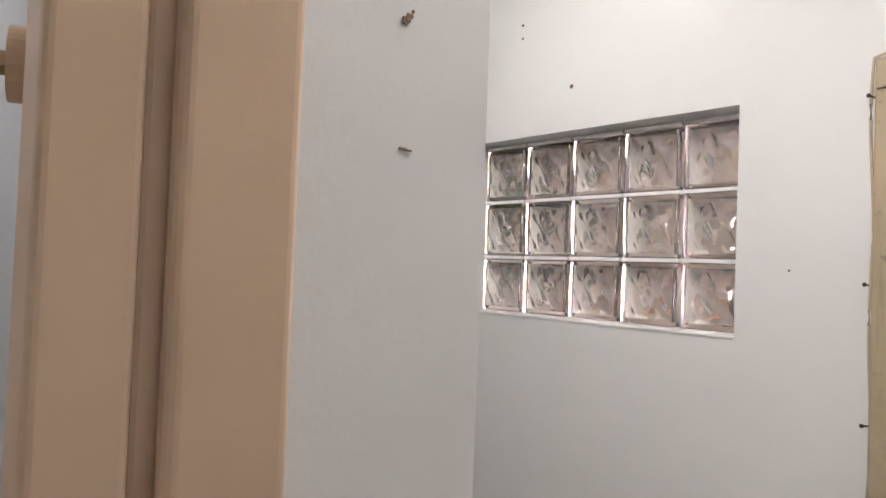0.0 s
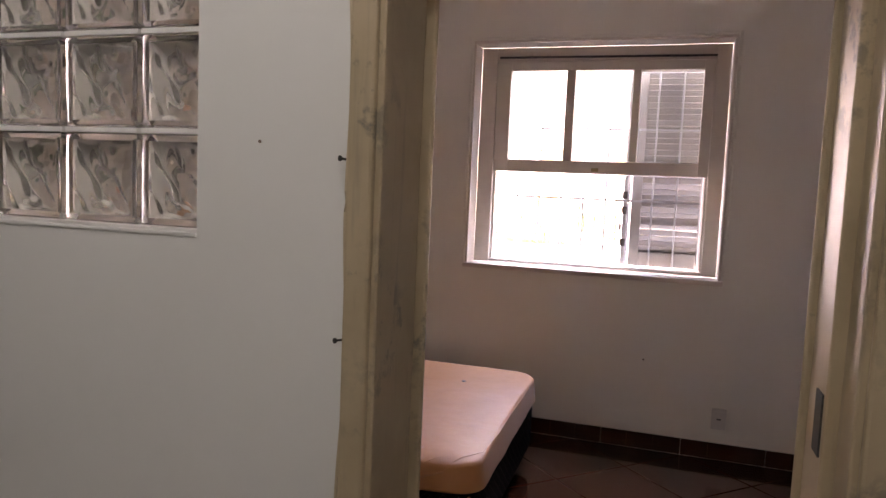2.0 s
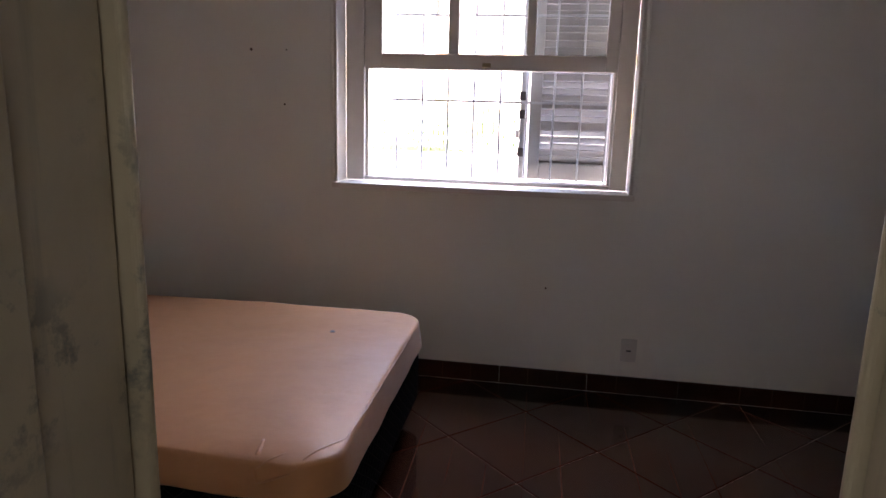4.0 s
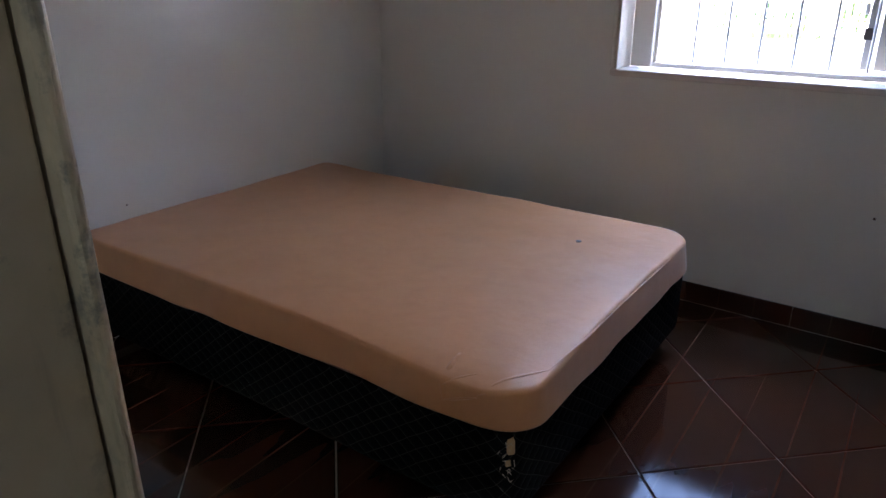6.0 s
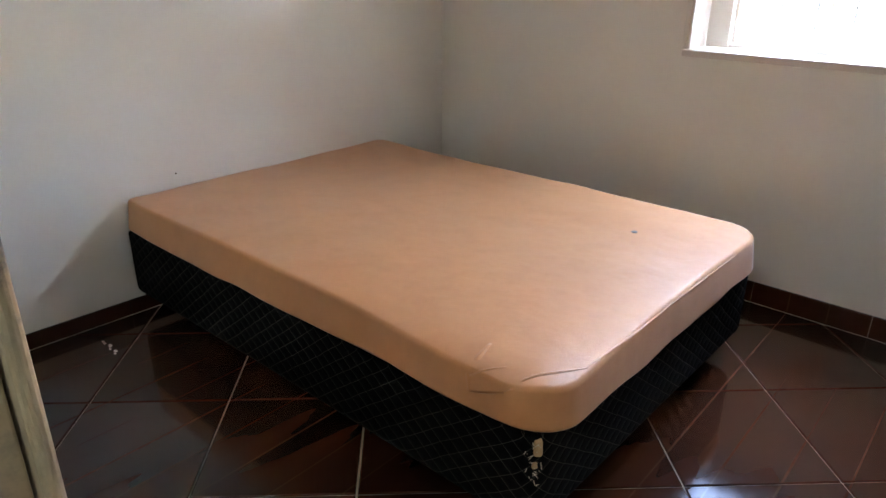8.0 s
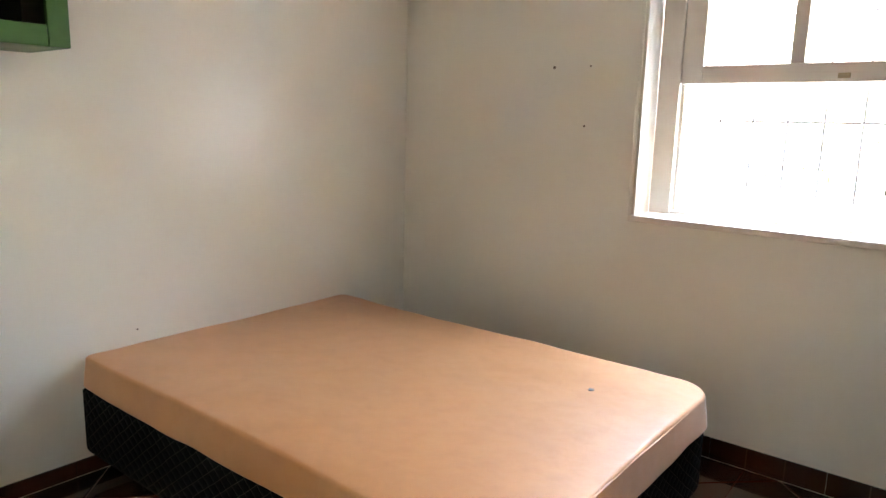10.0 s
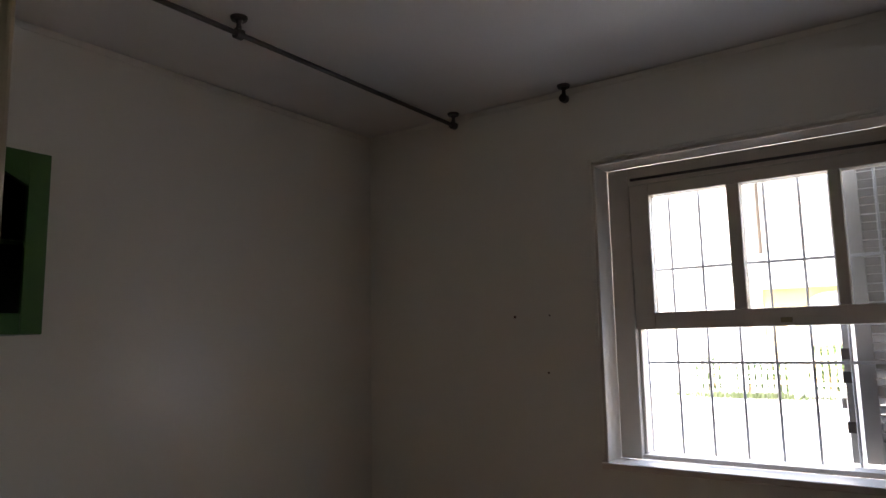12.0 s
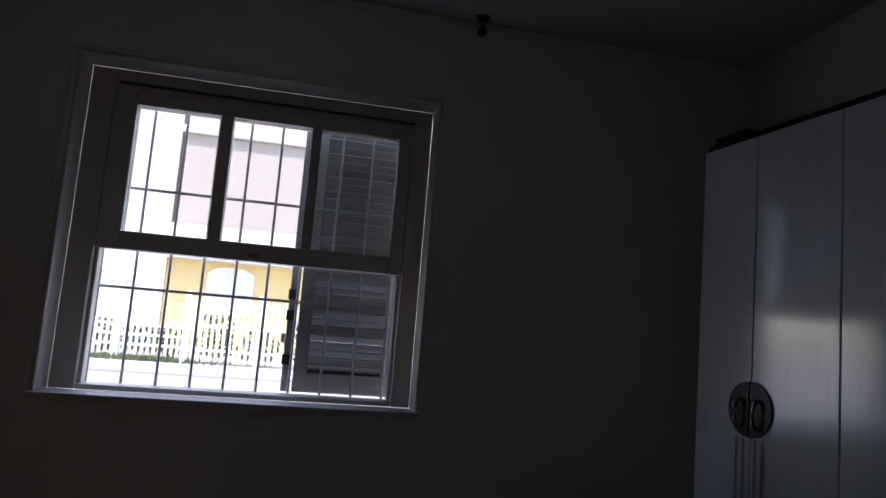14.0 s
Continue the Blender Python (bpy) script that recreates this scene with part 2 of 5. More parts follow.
M_SHELF = wood("shelf_edge_wood", (0.36, 0.20, 0.09), (0.55, 0.34, 0.17))
M_SHELFTOP = wood("dark_shelf_board", (0.05, 0.035, 0.025), (0.10, 0.07, 0.05))
M_RAWWOOD = wood("raw_pine", (0.45, 0.26, 0.11), (0.62, 0.42, 0.2), (20, 20, 4))


def kitchen_tile_material():
    m, nt, b = mat("patterned_kitchen_tile", 0.2)
    p = coords(nt)
    vor = nt.nodes.new("ShaderNodeTexVoronoi")
    vor.inputs["Scale"].default_value = 9.0
    nt.links.new(p, vor.inputs["Vector"])
    leaf = math_node(nt, "ADD", vor.outputs["Distance"], math_node(nt, "MULTIPLY", noise_tex(nt, p, 30, 4), 0.25))
    mask = ramp(nt, leaf, [(0.26, (1, 1, 1)), (0.34, (0, 0, 0))])
    tint = ramp(nt, noise_tex(nt, p, 7, 2), [(0.4, (0.55, 0.40, 0.30)), (0.6, (0.36, 0.42, 0.45))])
    base = mix(nt, (0.60, 0.59, 0.565), (0.52, 0.50, 0.47), noise_tex(nt, p, 4, 4))
    nt.links.new(mix(nt, base, tint, math_node(nt, "MULTIPLY", mask, 0.4)), b.inputs["Base Color"])
    return m


M_KTILE = kitchen_tile_material()
M_BTILE = paint("bathroom_tile", (0.62, 0.65, 0.68), (0.55, 0.58, 0.62), 0.2, 0.4, 40, 0.05, 3.0)


def glass(name, col=(1, 1, 1), rough=0.0, ior=1.45, pale_mix=0.0):
    m = bpy.data.materials.new(name)
    m.use_nodes = True
    nt = m.node_tree
    nt.nodes.remove(nt.nodes["Principled BSDF"])
    g = nt.nodes.new("ShaderNodeBsdfGlass")
    g.inputs["Color"].default_value, g.inputs["Roughness"].default_value, g.inputs["IOR"].default_value = (*col, 1), rough, ior
    out = g.outputs[0]
    # pale pinkish share: block reflections put into colour, and the bottle's milky plastic
    if pale_mix:
        d, mx = nt.nodes.new("ShaderNodeBsdfDiffuse"), nt.nodes.new("ShaderNodeMixShader")
        d.inputs["Color"].default_value = (0.82, 0.77, 0.745, 1)
        mx.inputs[0].default_value = pale_mix
        nt.links.new(out, mx.inputs[1])
        nt.links.new(d.outputs[0], mx.inputs[2])
        out = mx.outputs[0]
    nt.links.new(out, nt.nodes["Material Output"].inputs["Surface"])
    return m


def pane_material():
    m = bpy.data.materials.new("window_glass")
    m.use_nodes = True
    nt = m.node_tree
    nt.nodes.remove(nt.nodes["Principled BSDF"])
    a, b = nt.nodes.new("ShaderNodeBsdfTransparent"), nt.nodes.new("ShaderNodeBsdfGlossy")
    a.inputs["Color"].default_value = (0.93, 0.93, 0.91, 1)
    b.inputs["Roughness"].default_value = 0.05
    fr, mx = nt.nodes.new("ShaderNodeFresnel"), nt.nodes.new("ShaderNodeMixShader")
    fr.inputs["IOR"].default_value = 1.3
    nt.links.new(fr.outputs[0], mx.inputs[0])
    nt.links.new(a.outputs[0], mx.inputs[1])
    nt.links.new(b.outputs[0], mx.inputs[2])
    nt.links.new(mx.outputs[0], nt.nodes["Material Output"].inputs["Surface"])
    return m


M_PANE = pane_material()
M_BLOCK = glass("pressed_block_glass", (0.985, 0.98, 0.97), 0.02, 1.45, 0.035)
M_BOTTLE = glass("bottle_plastic", (0.92, 0.95, 0.95), 0.15, 1.3, 0.3)
M_DARKGLASS = paint("smoked_panel", (0.01, 0.012, 0.01), (0.006, 0.008, 0.006), 0.15, 0.5, 40, 0.02, 3.0)


def emitter(name, col, strength):
    m = bpy.data.materials.new(name)
    m.use_nodes = True
    nt = m.node_tree
    nt.nodes.remove(nt.nodes["Principled BSDF"])
    e = nt.nodes.new("ShaderNodeEmission")
    e.inputs["Color"].default_value, e.inputs["Strength"].default_value = (*col, 1), strength
    nt.links.new(e.outputs[0], nt.nodes["Material Output"].inputs["Surface"])
    return m


LAMP_WHITE = (0.79, 0.985, 1.0)
M_LAMP_FILL = emitter("fill_lamp_diffuser", LAMP_WHITE, HALL_FILL)
M_LAMP_DIM = emitter("kitchen_lamp_diffuser", LAMP_WHITE, KITCHEN_LAMP)


# ---- mesh helpers ----
def part(name, bm, material, parent=None, label="", flip_inner=False):
    me = bpy.data.meshes.new(name)
    bmesh.ops.recalc_face_normals(bm, faces=bm.faces[:])
    if flip_inner:
        # the cavity's skin is a shell of its own and must face inwards
        inner = [f for f in bm.faces if all(max(abs(v.co.x), abs(v.co.z)) < 0.0805 and abs(v.co.y) < 0.0339 for v in f.verts)]
        mid = sum(f.normal.dot(f.calc_center_median()) for f in inner)
        if mid > 0:
            bmesh.ops.reverse_faces(bm, faces=inner)
    bm.to_mesh(me)
    bm.free()
    if material:
        me.materials.append(material)
    ob = new(name, me)
    if parent:
        ob.parent = parent
    if label:
        ob["label"] = label
    return ob


def smooth(ob, angle=40):
    me = ob.data
    for p in me.polygons:
        p.use_smooth = True
    bm = bmesh.new()
    bm.from_mesh(me)
    for e in bm.edges:
        e.smooth = len(e.link_faces) == 2 and e.calc_face_angle(0) < radians(angle)
    bm.to_mesh(me)
    bm.free()
    return ob


def add_box(bm, x0, x1, y0, y1, z0, z1, bevel=0.0, seg=2):
    made = bmesh.ops.create_cube(bm, size=1.0)["verts"]
    for v in made:
        v.co = Vector((x0 + (v.co.x + 0.5) * (x1 - x0), y0 + (v.co.y + 0.5) * (y1 - y0), z0 + (v.co.z + 0.5) * (z1 - z0)))
    if bevel:
        edges = list({e for v in made for e in v.link_edges})
        bmesh.ops.bevel(bm, geom=edges, offset=bevel, segments=seg, profile=0.5, affect="EDGES")
    return bm


def boxes(*specs, bevel=0.0, seg=2):
    bm = bmesh.new()
    for s in specs:
        add_box(bm, *s, bevel=bevel, seg=seg)
    return bm


def add_cyl(bm, a, b, r, seg=16, r2=None):
    a, b = Vector(a), Vector(b)
    d = b - a
    m = Matrix.Translation((a + b) / 2) @ d.to_track_quat("Z", "Y").to_matrix().to_4x4()
    bmesh.ops.create_cone(bm, cap_ends=True, segments=seg, radius1=r, radius2=r if r2 is None else r2, depth=d.length, matrix=m)
    return bm


def cyl(a, b, r, seg=16, r2=None):
    return add_cyl(bmesh.new(), a, b, r, seg, r2)


def lathe(profile, axis_at, seg=24):
    """Turns (radius, z) points about a vertical axis."""
    bm = bmesh.new()
    rings = []
    for r, z in profile:
        rings.append([bm.verts.new((axis_at[0] + r * math.cos(2 * math.pi * i / seg), axis_at[1] + r * math.sin(2 * math.pi * i / seg), axis_at[2] + z)) for i in range(seg)])
    for lo, hi in zip(rings, rings[1:]):
        for i in range(seg):
            bm.faces.new((lo[i], lo[(i + 1) % seg], hi[(i + 1) % seg], hi[i]))
    bm.faces.new(rings[0][::-1])
    bm.faces.new(rings[-1])
    return bm


def tube(points, r, seg=10):
    """A round tube along points."""
    bm = bmesh.new()
    pts = [Vector(p) for p in points]
    rings = []
    for i, p in enumerate(pts):
        d = (pts[min(i + 1, len(pts) - 1)] - pts[max(i - 1, 0)]).normalized()
        q = d.to_track_quat("Z", "Y")
        rings.append([bm.verts.new(p + q @ Vector((r * math.cos(2 * math.pi * k / seg), r * math.sin(2 * math.pi * k / seg), 0))) for k in range(seg)])
    for lo, hi in zip(rings, rings[1:]):
        for k in range(seg):
            bm.faces.new((lo[k], lo[(k + 1) % seg], hi[(k + 1) % seg], hi[k]))
    bm.faces.new(rings[0][::-1])
    bm.faces.new(rings[-1])
    return bm


def prism(outline, axis, lo, hi):
    """Extrudes a 2D outline along 'x', 'y' or 'z' from lo to hi."""
    bm = bmesh.new()

    def at(u, v, w):
        return {"x": (w, u, v), "y": (u, w, v), "z": (u, v, w)}[axis]
    a = [bm.verts.new(at(u, v, lo)) for u, v in outline]
    b = [bm.verts.new(at(u, v, hi)) for u, v in outline]
    bm.faces.new(a)
    bm.faces.new(b[::-1])
    n = len(outline)
    for i in range(n):
        bm.faces.new((a[i], a[(i + 1) % n], b[(i + 1) % n], b[i]))
    return bm


def thing(name, at, label, category, group="", kind=""):
    ob = new(name)
    ob.location = at
    ob.empty_display_size = 0.05
    return tagged(ob, label, category, group, kind)


def sub(name, bm, material, owner, label=""):
    """A part given in world metres under a thing whose origin is elsewhere."""
    root = owner
    off = Vector((0, 0, 0))
    while root:
        off += root.location
        root = root.parent
    bmesh.ops.translate(bm, verts=bm.verts[:], vec=-off)
    return part(name, bm, material, owner, label)


def setting(name, bm, material, label, category="wall"):
    return tagged(part(name, bm, material), label, category, "", "structure")


# ---- large structure: bedroom ----
WIN_L, WIN_R, WIN_B, WIN_T = -0.748, 0.664, 0.950, 2.246
setting("wall_north", boxes((WEST - 0.2, WIN_L, NORTH, 3.07, -0.3, 2.7), (WIN_R, EAST + 0.2, NORTH, 3.07, -0.3, 2.7),
        (WIN_L, WIN_R, NORTH, 3.07, -0.3, WIN_B), (WIN_L, WIN_R, NORTH, 3.07, WIN_T, 2.7)), M_WALL, "off-white painted plaster wall around the window")
setting("wall_west", boxes((WEST - 0.2, WEST, SOUTH, NORTH, -0.3, 2.7)), M_WALL, "off-white painted plaster wall behind the bed")
setting("wall_east", boxes((EAST, EAST + 0.2, SOUTH, NORTH, -0.3, 2.7)), M_WALL, "off-white painted plaster wall behind the wardrobe")

BLK_L, BLK_R, BLK_B, BLK_T = -1.489, -0.475, 1.281, 1.893
F_L, F_R, F_T = -0.155, 0.712, 1.945      # outer edges of the door casing


def wall_hall():
    """Wall between hall and bedroom: doorway and glass block opening go through it."""
    x0, x1, z0, z1 = KIT_W - 0.2, EAST + 0.2, -0.4, 2.7
    dl, dr, dt = DOOR_L - 0.03, DOOR_R + 0.045, DOOR_TOP + 0.03
    return boxes((x0, BLK_L, 0, SOUTH, z0, z1), (BLK_L, BLK_R, 0, SOUTH, z0, BLK_B), (BLK_L, BLK_R, 0, SOUTH, BLK_T, z1),
                 (BLK_R, dl, 0, SOUTH, z0, z1), (dl, dr, 0, SOUTH, dt, z1), (dr, x1, 0, SOUTH, z0, z1), (dl, dr, 0, SOUTH, z0, -0.03))


setting("wall_south", wall_hall(), M_HALLWALL, "white painted wall with glass block window and doorway")
setting("ceiling", boxes((WEST - 0.2, EAST + 0.2, SOUTH, NORTH, CEIL, CEIL + 0.1)), M_CEIL, "off-white painted plaster ceiling", "ceiling")
setting("trim", boxes((WEST, EAST, NORTH - 0.007, NORTH, CEIL - 0.030, CEIL - 0.004), (WEST, WEST + 0.007, SOUTH, NORTH - 0.007, CEIL - 0.030, CEIL - 0.004), bevel=0.003), M_WALL, "thin painted moulding where wall meets ceiling", "moulding")
floor = setting("floor", boxes((WEST - 0.1, EAST + 0.1, SOUTH, NORTH + 0.05, -0.2, -0.006)), M_GROUT, "dark brown glazed tile floor laid diagonally", "floor")
setting("threshold", boxes((DOOR_L - 0.03, DOOR_R + 0.045, -0.02, SOUTH, -0.03, 0.004), bevel=0.004), M_CREAM, "worn cream wooden door threshold", "threshold")

# hall, kitchen nook and bathroom block
setting("hall_floor", boxes((KIT_W - 0.2, HALL_E + 0.2, HALL_S - 0.2, 0.0, HALL_Z - 0.1, HALL_Z)), M_HALLFLOOR, "brown ceramic hall floor", "floor")
setting("hall_ceiling", boxes((KIT_W - 0.2, HALL_E + 0.2, HALL_S - 0.2, 0.0, CEIL, CEIL + 0.1)), M_CEIL, "white painted hall ceiling", "ceiling")
setting("wall_kitchen", boxes((KIT_W - 0.2, KIT_W, HALL_S, 0, HALL_Z, CEIL)), M_HALLWALL, "white painted kitchen wall above and below the tiles")
setting("wall_hall_east", boxes((HALL_E, HALL_E + 0.2, HALL_S, 0, HALL_Z, CEIL)), M_HALLWALL, "white painted hall wall")
setting("wall_hall_south", boxes((KIT_W - 0.2, HALL_E + 0.2, HALL_S - 0.2, HALL_S, HALL_Z, CEIL)), M_HALLWALL, "white painted hall end wall")
BD_N, BD_S = -1.656, -2.34    # bathroom doorway
setting("wall_bathroom", boxes((NEAR_X - 0.13, NEAR_X, BD_N, NEAR_Y, HALL_Z, CEIL), (NEAR_X - 0.13, NEAR_X, HALL_S, BD_S, HALL_Z, CEIL),
        (NEAR_X - 0.13, NEAR_X, BD_S, BD_N, 1.87, CEIL), (KIT_W, NEAR_X - 0.13, NEAR_Y - 0.07, NEAR_Y, HALL_Z, CEIL)), M_HALLWALL,
        "white painted wall corner with small scrapes beside bathroom door")
setting("bathroom_tiles", boxes((-1.62, -1.6, HALL_S, NEAR_Y - 0.07, HALL_Z, CEIL)), M_BTILE, "pale grey glossy bathroom wall tiles")


# ---- glass blocks ----
def hollow_block():
    """Hollow pressed-glass block: plain outside, rippled faces round the cavity."""
    b = bmesh.new()
    add_box(b, -0.0945, 0.0945, -0.037, 0.037, -0.0945, 0.0945, bevel=0.006, seg=2)
    for f in [f for f in b.faces if abs(f.normal.y) > 0.9 and f.calc_area() > 0.01]:
        bmesh.ops.inset_region(b, faces=[f], thickness=0.010, depth=0.0)
        bmesh.ops.inset_region(b, faces=[f], thickness=0.005, depth=-0.003)
    n, h = 22, 0.080

    def ripple(x, z, k):
        fade = min(1.0, (h - max(abs(x), abs(z))) / 0.018)
        u, v = x * 0.80 + z * 0.60 * k, z * 0.80 - x * 0.60 * k
        wob = noise.noise(Vector((x * 17, z * 17, 3.0 + k)))
        return 0.0042 * fade * (math.sin(u * 125 + 2.4 * wob) + 0.55 * math.sin(v * 75 + 3.0 * wob + 1.0))
    grids = []
    for k, y in ((1, -0.027), (-1, 0.027)):
        grids.append([[b.verts.new((-h + 2 * h * i / n, y + ripple(-h + 2 * h * i / n, -h + 2 * h * j / n, k), -h + 2 * h * j / n)) for i in range(n + 1)] for j in range(n + 1)])
    for g in grids:
        for j in range(n):
            for i in range(n):
                b.faces.new((g[j][i], g[j][i + 1], g[j + 1][i + 1], g[j + 1][i]))
    f, k = grids
    for i in range(n):
        b.faces.new((f[0][i], f[0][i + 1], k[0][i + 1], k[0][i]))
        b.faces.new((f[n][i], f[n][i + 1], k[n][i + 1], k[n][i]))
        b.faces.new((f[i][0], f[i + 1][0], k[i + 1][0], k[i][0]))
        b.faces.new((f[i][n], f[i + 1][n], k[i + 1][n], k[i][n]))
    return b


def glass_block_window():
    w = thing("window_2", (BLK_L, 0.07, BLK_B), "clear wavy glass block window with white mortar joints", "window", "", "structure")
    g = bmesh.new()
    y0, y1 = 0.073, SOUTH - 0.005
    for i in range(6):
        x = -1.476 + 0.2 * i
        add_box(g, x - 0.005, x + 0.005, y0 + 0.022, y1, BLK_B, BLK_T)
    for j in range(4):
        z = 1.2815 + 0.2005 * j
        for i in range(5):
            add_box(g, -1.471 + 0.2 * i, -1.281 + 0.2 * i, y0 + 0.0005, y1, max(z - 0.005, BLK_B), z + 0.005)
    sub("mortar", g, M_MORTAR, w)
    b = hollow_block()
    first = None
    for i in range(5):
        for j in range(3):
            at = Vector((-1.376 + 0.2 * i, 0.109, 1.3815 + 0.2005 * j)) - w.location
            if first is None:
                first = smooth(part("glass_block", b, M_BLOCK, w, flip_inner=True), 50)
                first.visible_shadow = False
                first.location = at
            else:
                o = first.copy()
                scene.collection.objects.link(o)
                o.location = at
    lip = boxes((BLK_L, BLK_R, -0.003, 0.07, BLK_B - 0.004, BLK_B + 0.004), bevel=0.002)
    sub("window_sill", lip, M_HALLWALL, w)


glass_block_window()


# ---- bedroom doorway ----
BACK = 0.195     # bedroom side of the door lining


def doorway():
    d = thing("door_frame", (0.27, 0.07, 0.0), "worn cream-painted wooden door frame without a leaf", "door frame", "", "structure")
    # lining with the rebate for the door leaf
    sub("jamb", boxes((DOOR_L - 0.03, DOOR_L, -0.012, 0.068, 0.004, DOOR_TOP), (DOOR_L - 0.03, DOOR_L - 0.005, 0.068, BACK, 0.004, DOOR_TOP), bevel=0.003), M_JAMB, d)
    r = sub("jamb", boxes((DOOR_R + 0.02, DOOR_R + 0.045, -0.012, 0.070, 0.004, DOOR_TOP), (DOOR_R, DOOR_R + 0.045, 0.070, BACK, 0.004, DOOR_TOP), bevel=0.004), M_JAMB, d)
    sub("strike_plate", boxes((DOOR_R - 0.003, DOOR_R + 0.002, 0.082, 0.128, 0.995, 1.095), bevel=0.001), M_NAIL, r, "dark metal strike plate")
    sub("head", boxes((DOOR_L - 0.03, DOOR_R + 0.045, -0.012, BACK, DOOR_TOP, DOOR_TOP + 0.03), bevel=0.004), M_JAMB, d)
    for x0, x1, name in ((F_L, DOOR_L - 0.012, "casing"), (DOOR_R + 0.032, F_R, "casing")):
        sub(name, boxes((x0, x1, -0.024, 0.0, HALL_Z, DOOR_TOP + 0.012), bevel=0.006), M_JAMB, d)
        a, b = (x0, DOOR_L + 0.016) if x0 == F_L else (DOOR_R - 0.012, x1)
        sub(name, boxes((min(a, x0), max(b, x1) if x0 != F_L else DOOR_L - 0.032, SOUTH, BACK - 0.002, 0.004, DOOR_TOP - 0.004)) if x0 == F_L else boxes((DOOR_R + 0.047, x1, SOUTH, BACK - 0.002, 0.004, DOOR_TOP - 0.004)), M_JAMB, d)
        sub("bead", boxes((a, b, BACK + 0.003, BACK + 0.019, 0.004, DOOR_TOP - 0.004), bevel=0.0075, seg=4), M_JAMB, d)
    sub("casing", boxes((F_L, F_R, -0.025, 0.0, DOOR_TOP + 0.012, F_T), bevel=0.006), M_JAMB, d)
    sub("casing", boxes((F_L, F_R, SOUTH, BACK + 0.016, DOOR_TOP - 0.002, F_T), bevel=0.007), M_JAMB, d)


doorway()


def cable_and_nails():
    pts = []
    for i in range(60):
        z = F_T + 0.008 - i * 0.036
        pts.append((F_L - 0.004 - 0.004 * math.sin(i * 0.45) - 0.003 * math.sin(i * 0.17 + 1), -0.008, z))
    pts.insert(0, (F_L + 0.03, -0.012, F_T + 0.016))
    pts.insert(0, (F_R - 0.1, -0.012, F_T + 0.012))
    tagged(smooth(part("cable", tube(pts, 0.0035, 8), M_CABLE)), "thin cream cable tacked along the door casing", "cable")
    pts = [(F_R + 0.004 + 0.003 * math.sin(i * 0.4), -0.008, F_T + 0.01 - i * 0.036) for i in range(60)]
    tagged(smooth(part("cable", tube(pts, 0.003, 8), M_NAIL)), "thin dark cable along the door casing", "cable")
    n = thing("nail", (F_R + 0.01, -0.004, 1.49), "small bent nail holding the cable", "nail", "cable nails")
    sub("shank", cyl((F_R + 0.006, 0.002, 1.49), (F_R + 0.012, -0.020, 1.492), 0.0022, 8), M_NAIL, n)
    sub("head", cyl((F_R + 0.012, -0.020, 1.492), (F_R + 0.0135, -0.0225, 1.492), 0.005, 10), M_NAIL, n)
    for z in (1.113, 1.431, 1.862):
        n = thing("nail", (F_L - 0.01, -0.004, z), "small bent nail holding the cable", "nail", "cable nails")
        sub("shank", cyl((F_L - 0.006, 0.002, z), (F_L - 0.012, -0.020, z + 0.002), 0.0022, 8), M_NAIL, n)
        sub("head", cyl((F_L - 0.012, -0.020, z + 0.002), (F_L - 0.0135, -0.0225, z + 0.002), 0.005, 10), M_NAIL, n)


cable_and_nails()


# ---- bedroom window ----
FY = 2.945     # face of the sliding sash


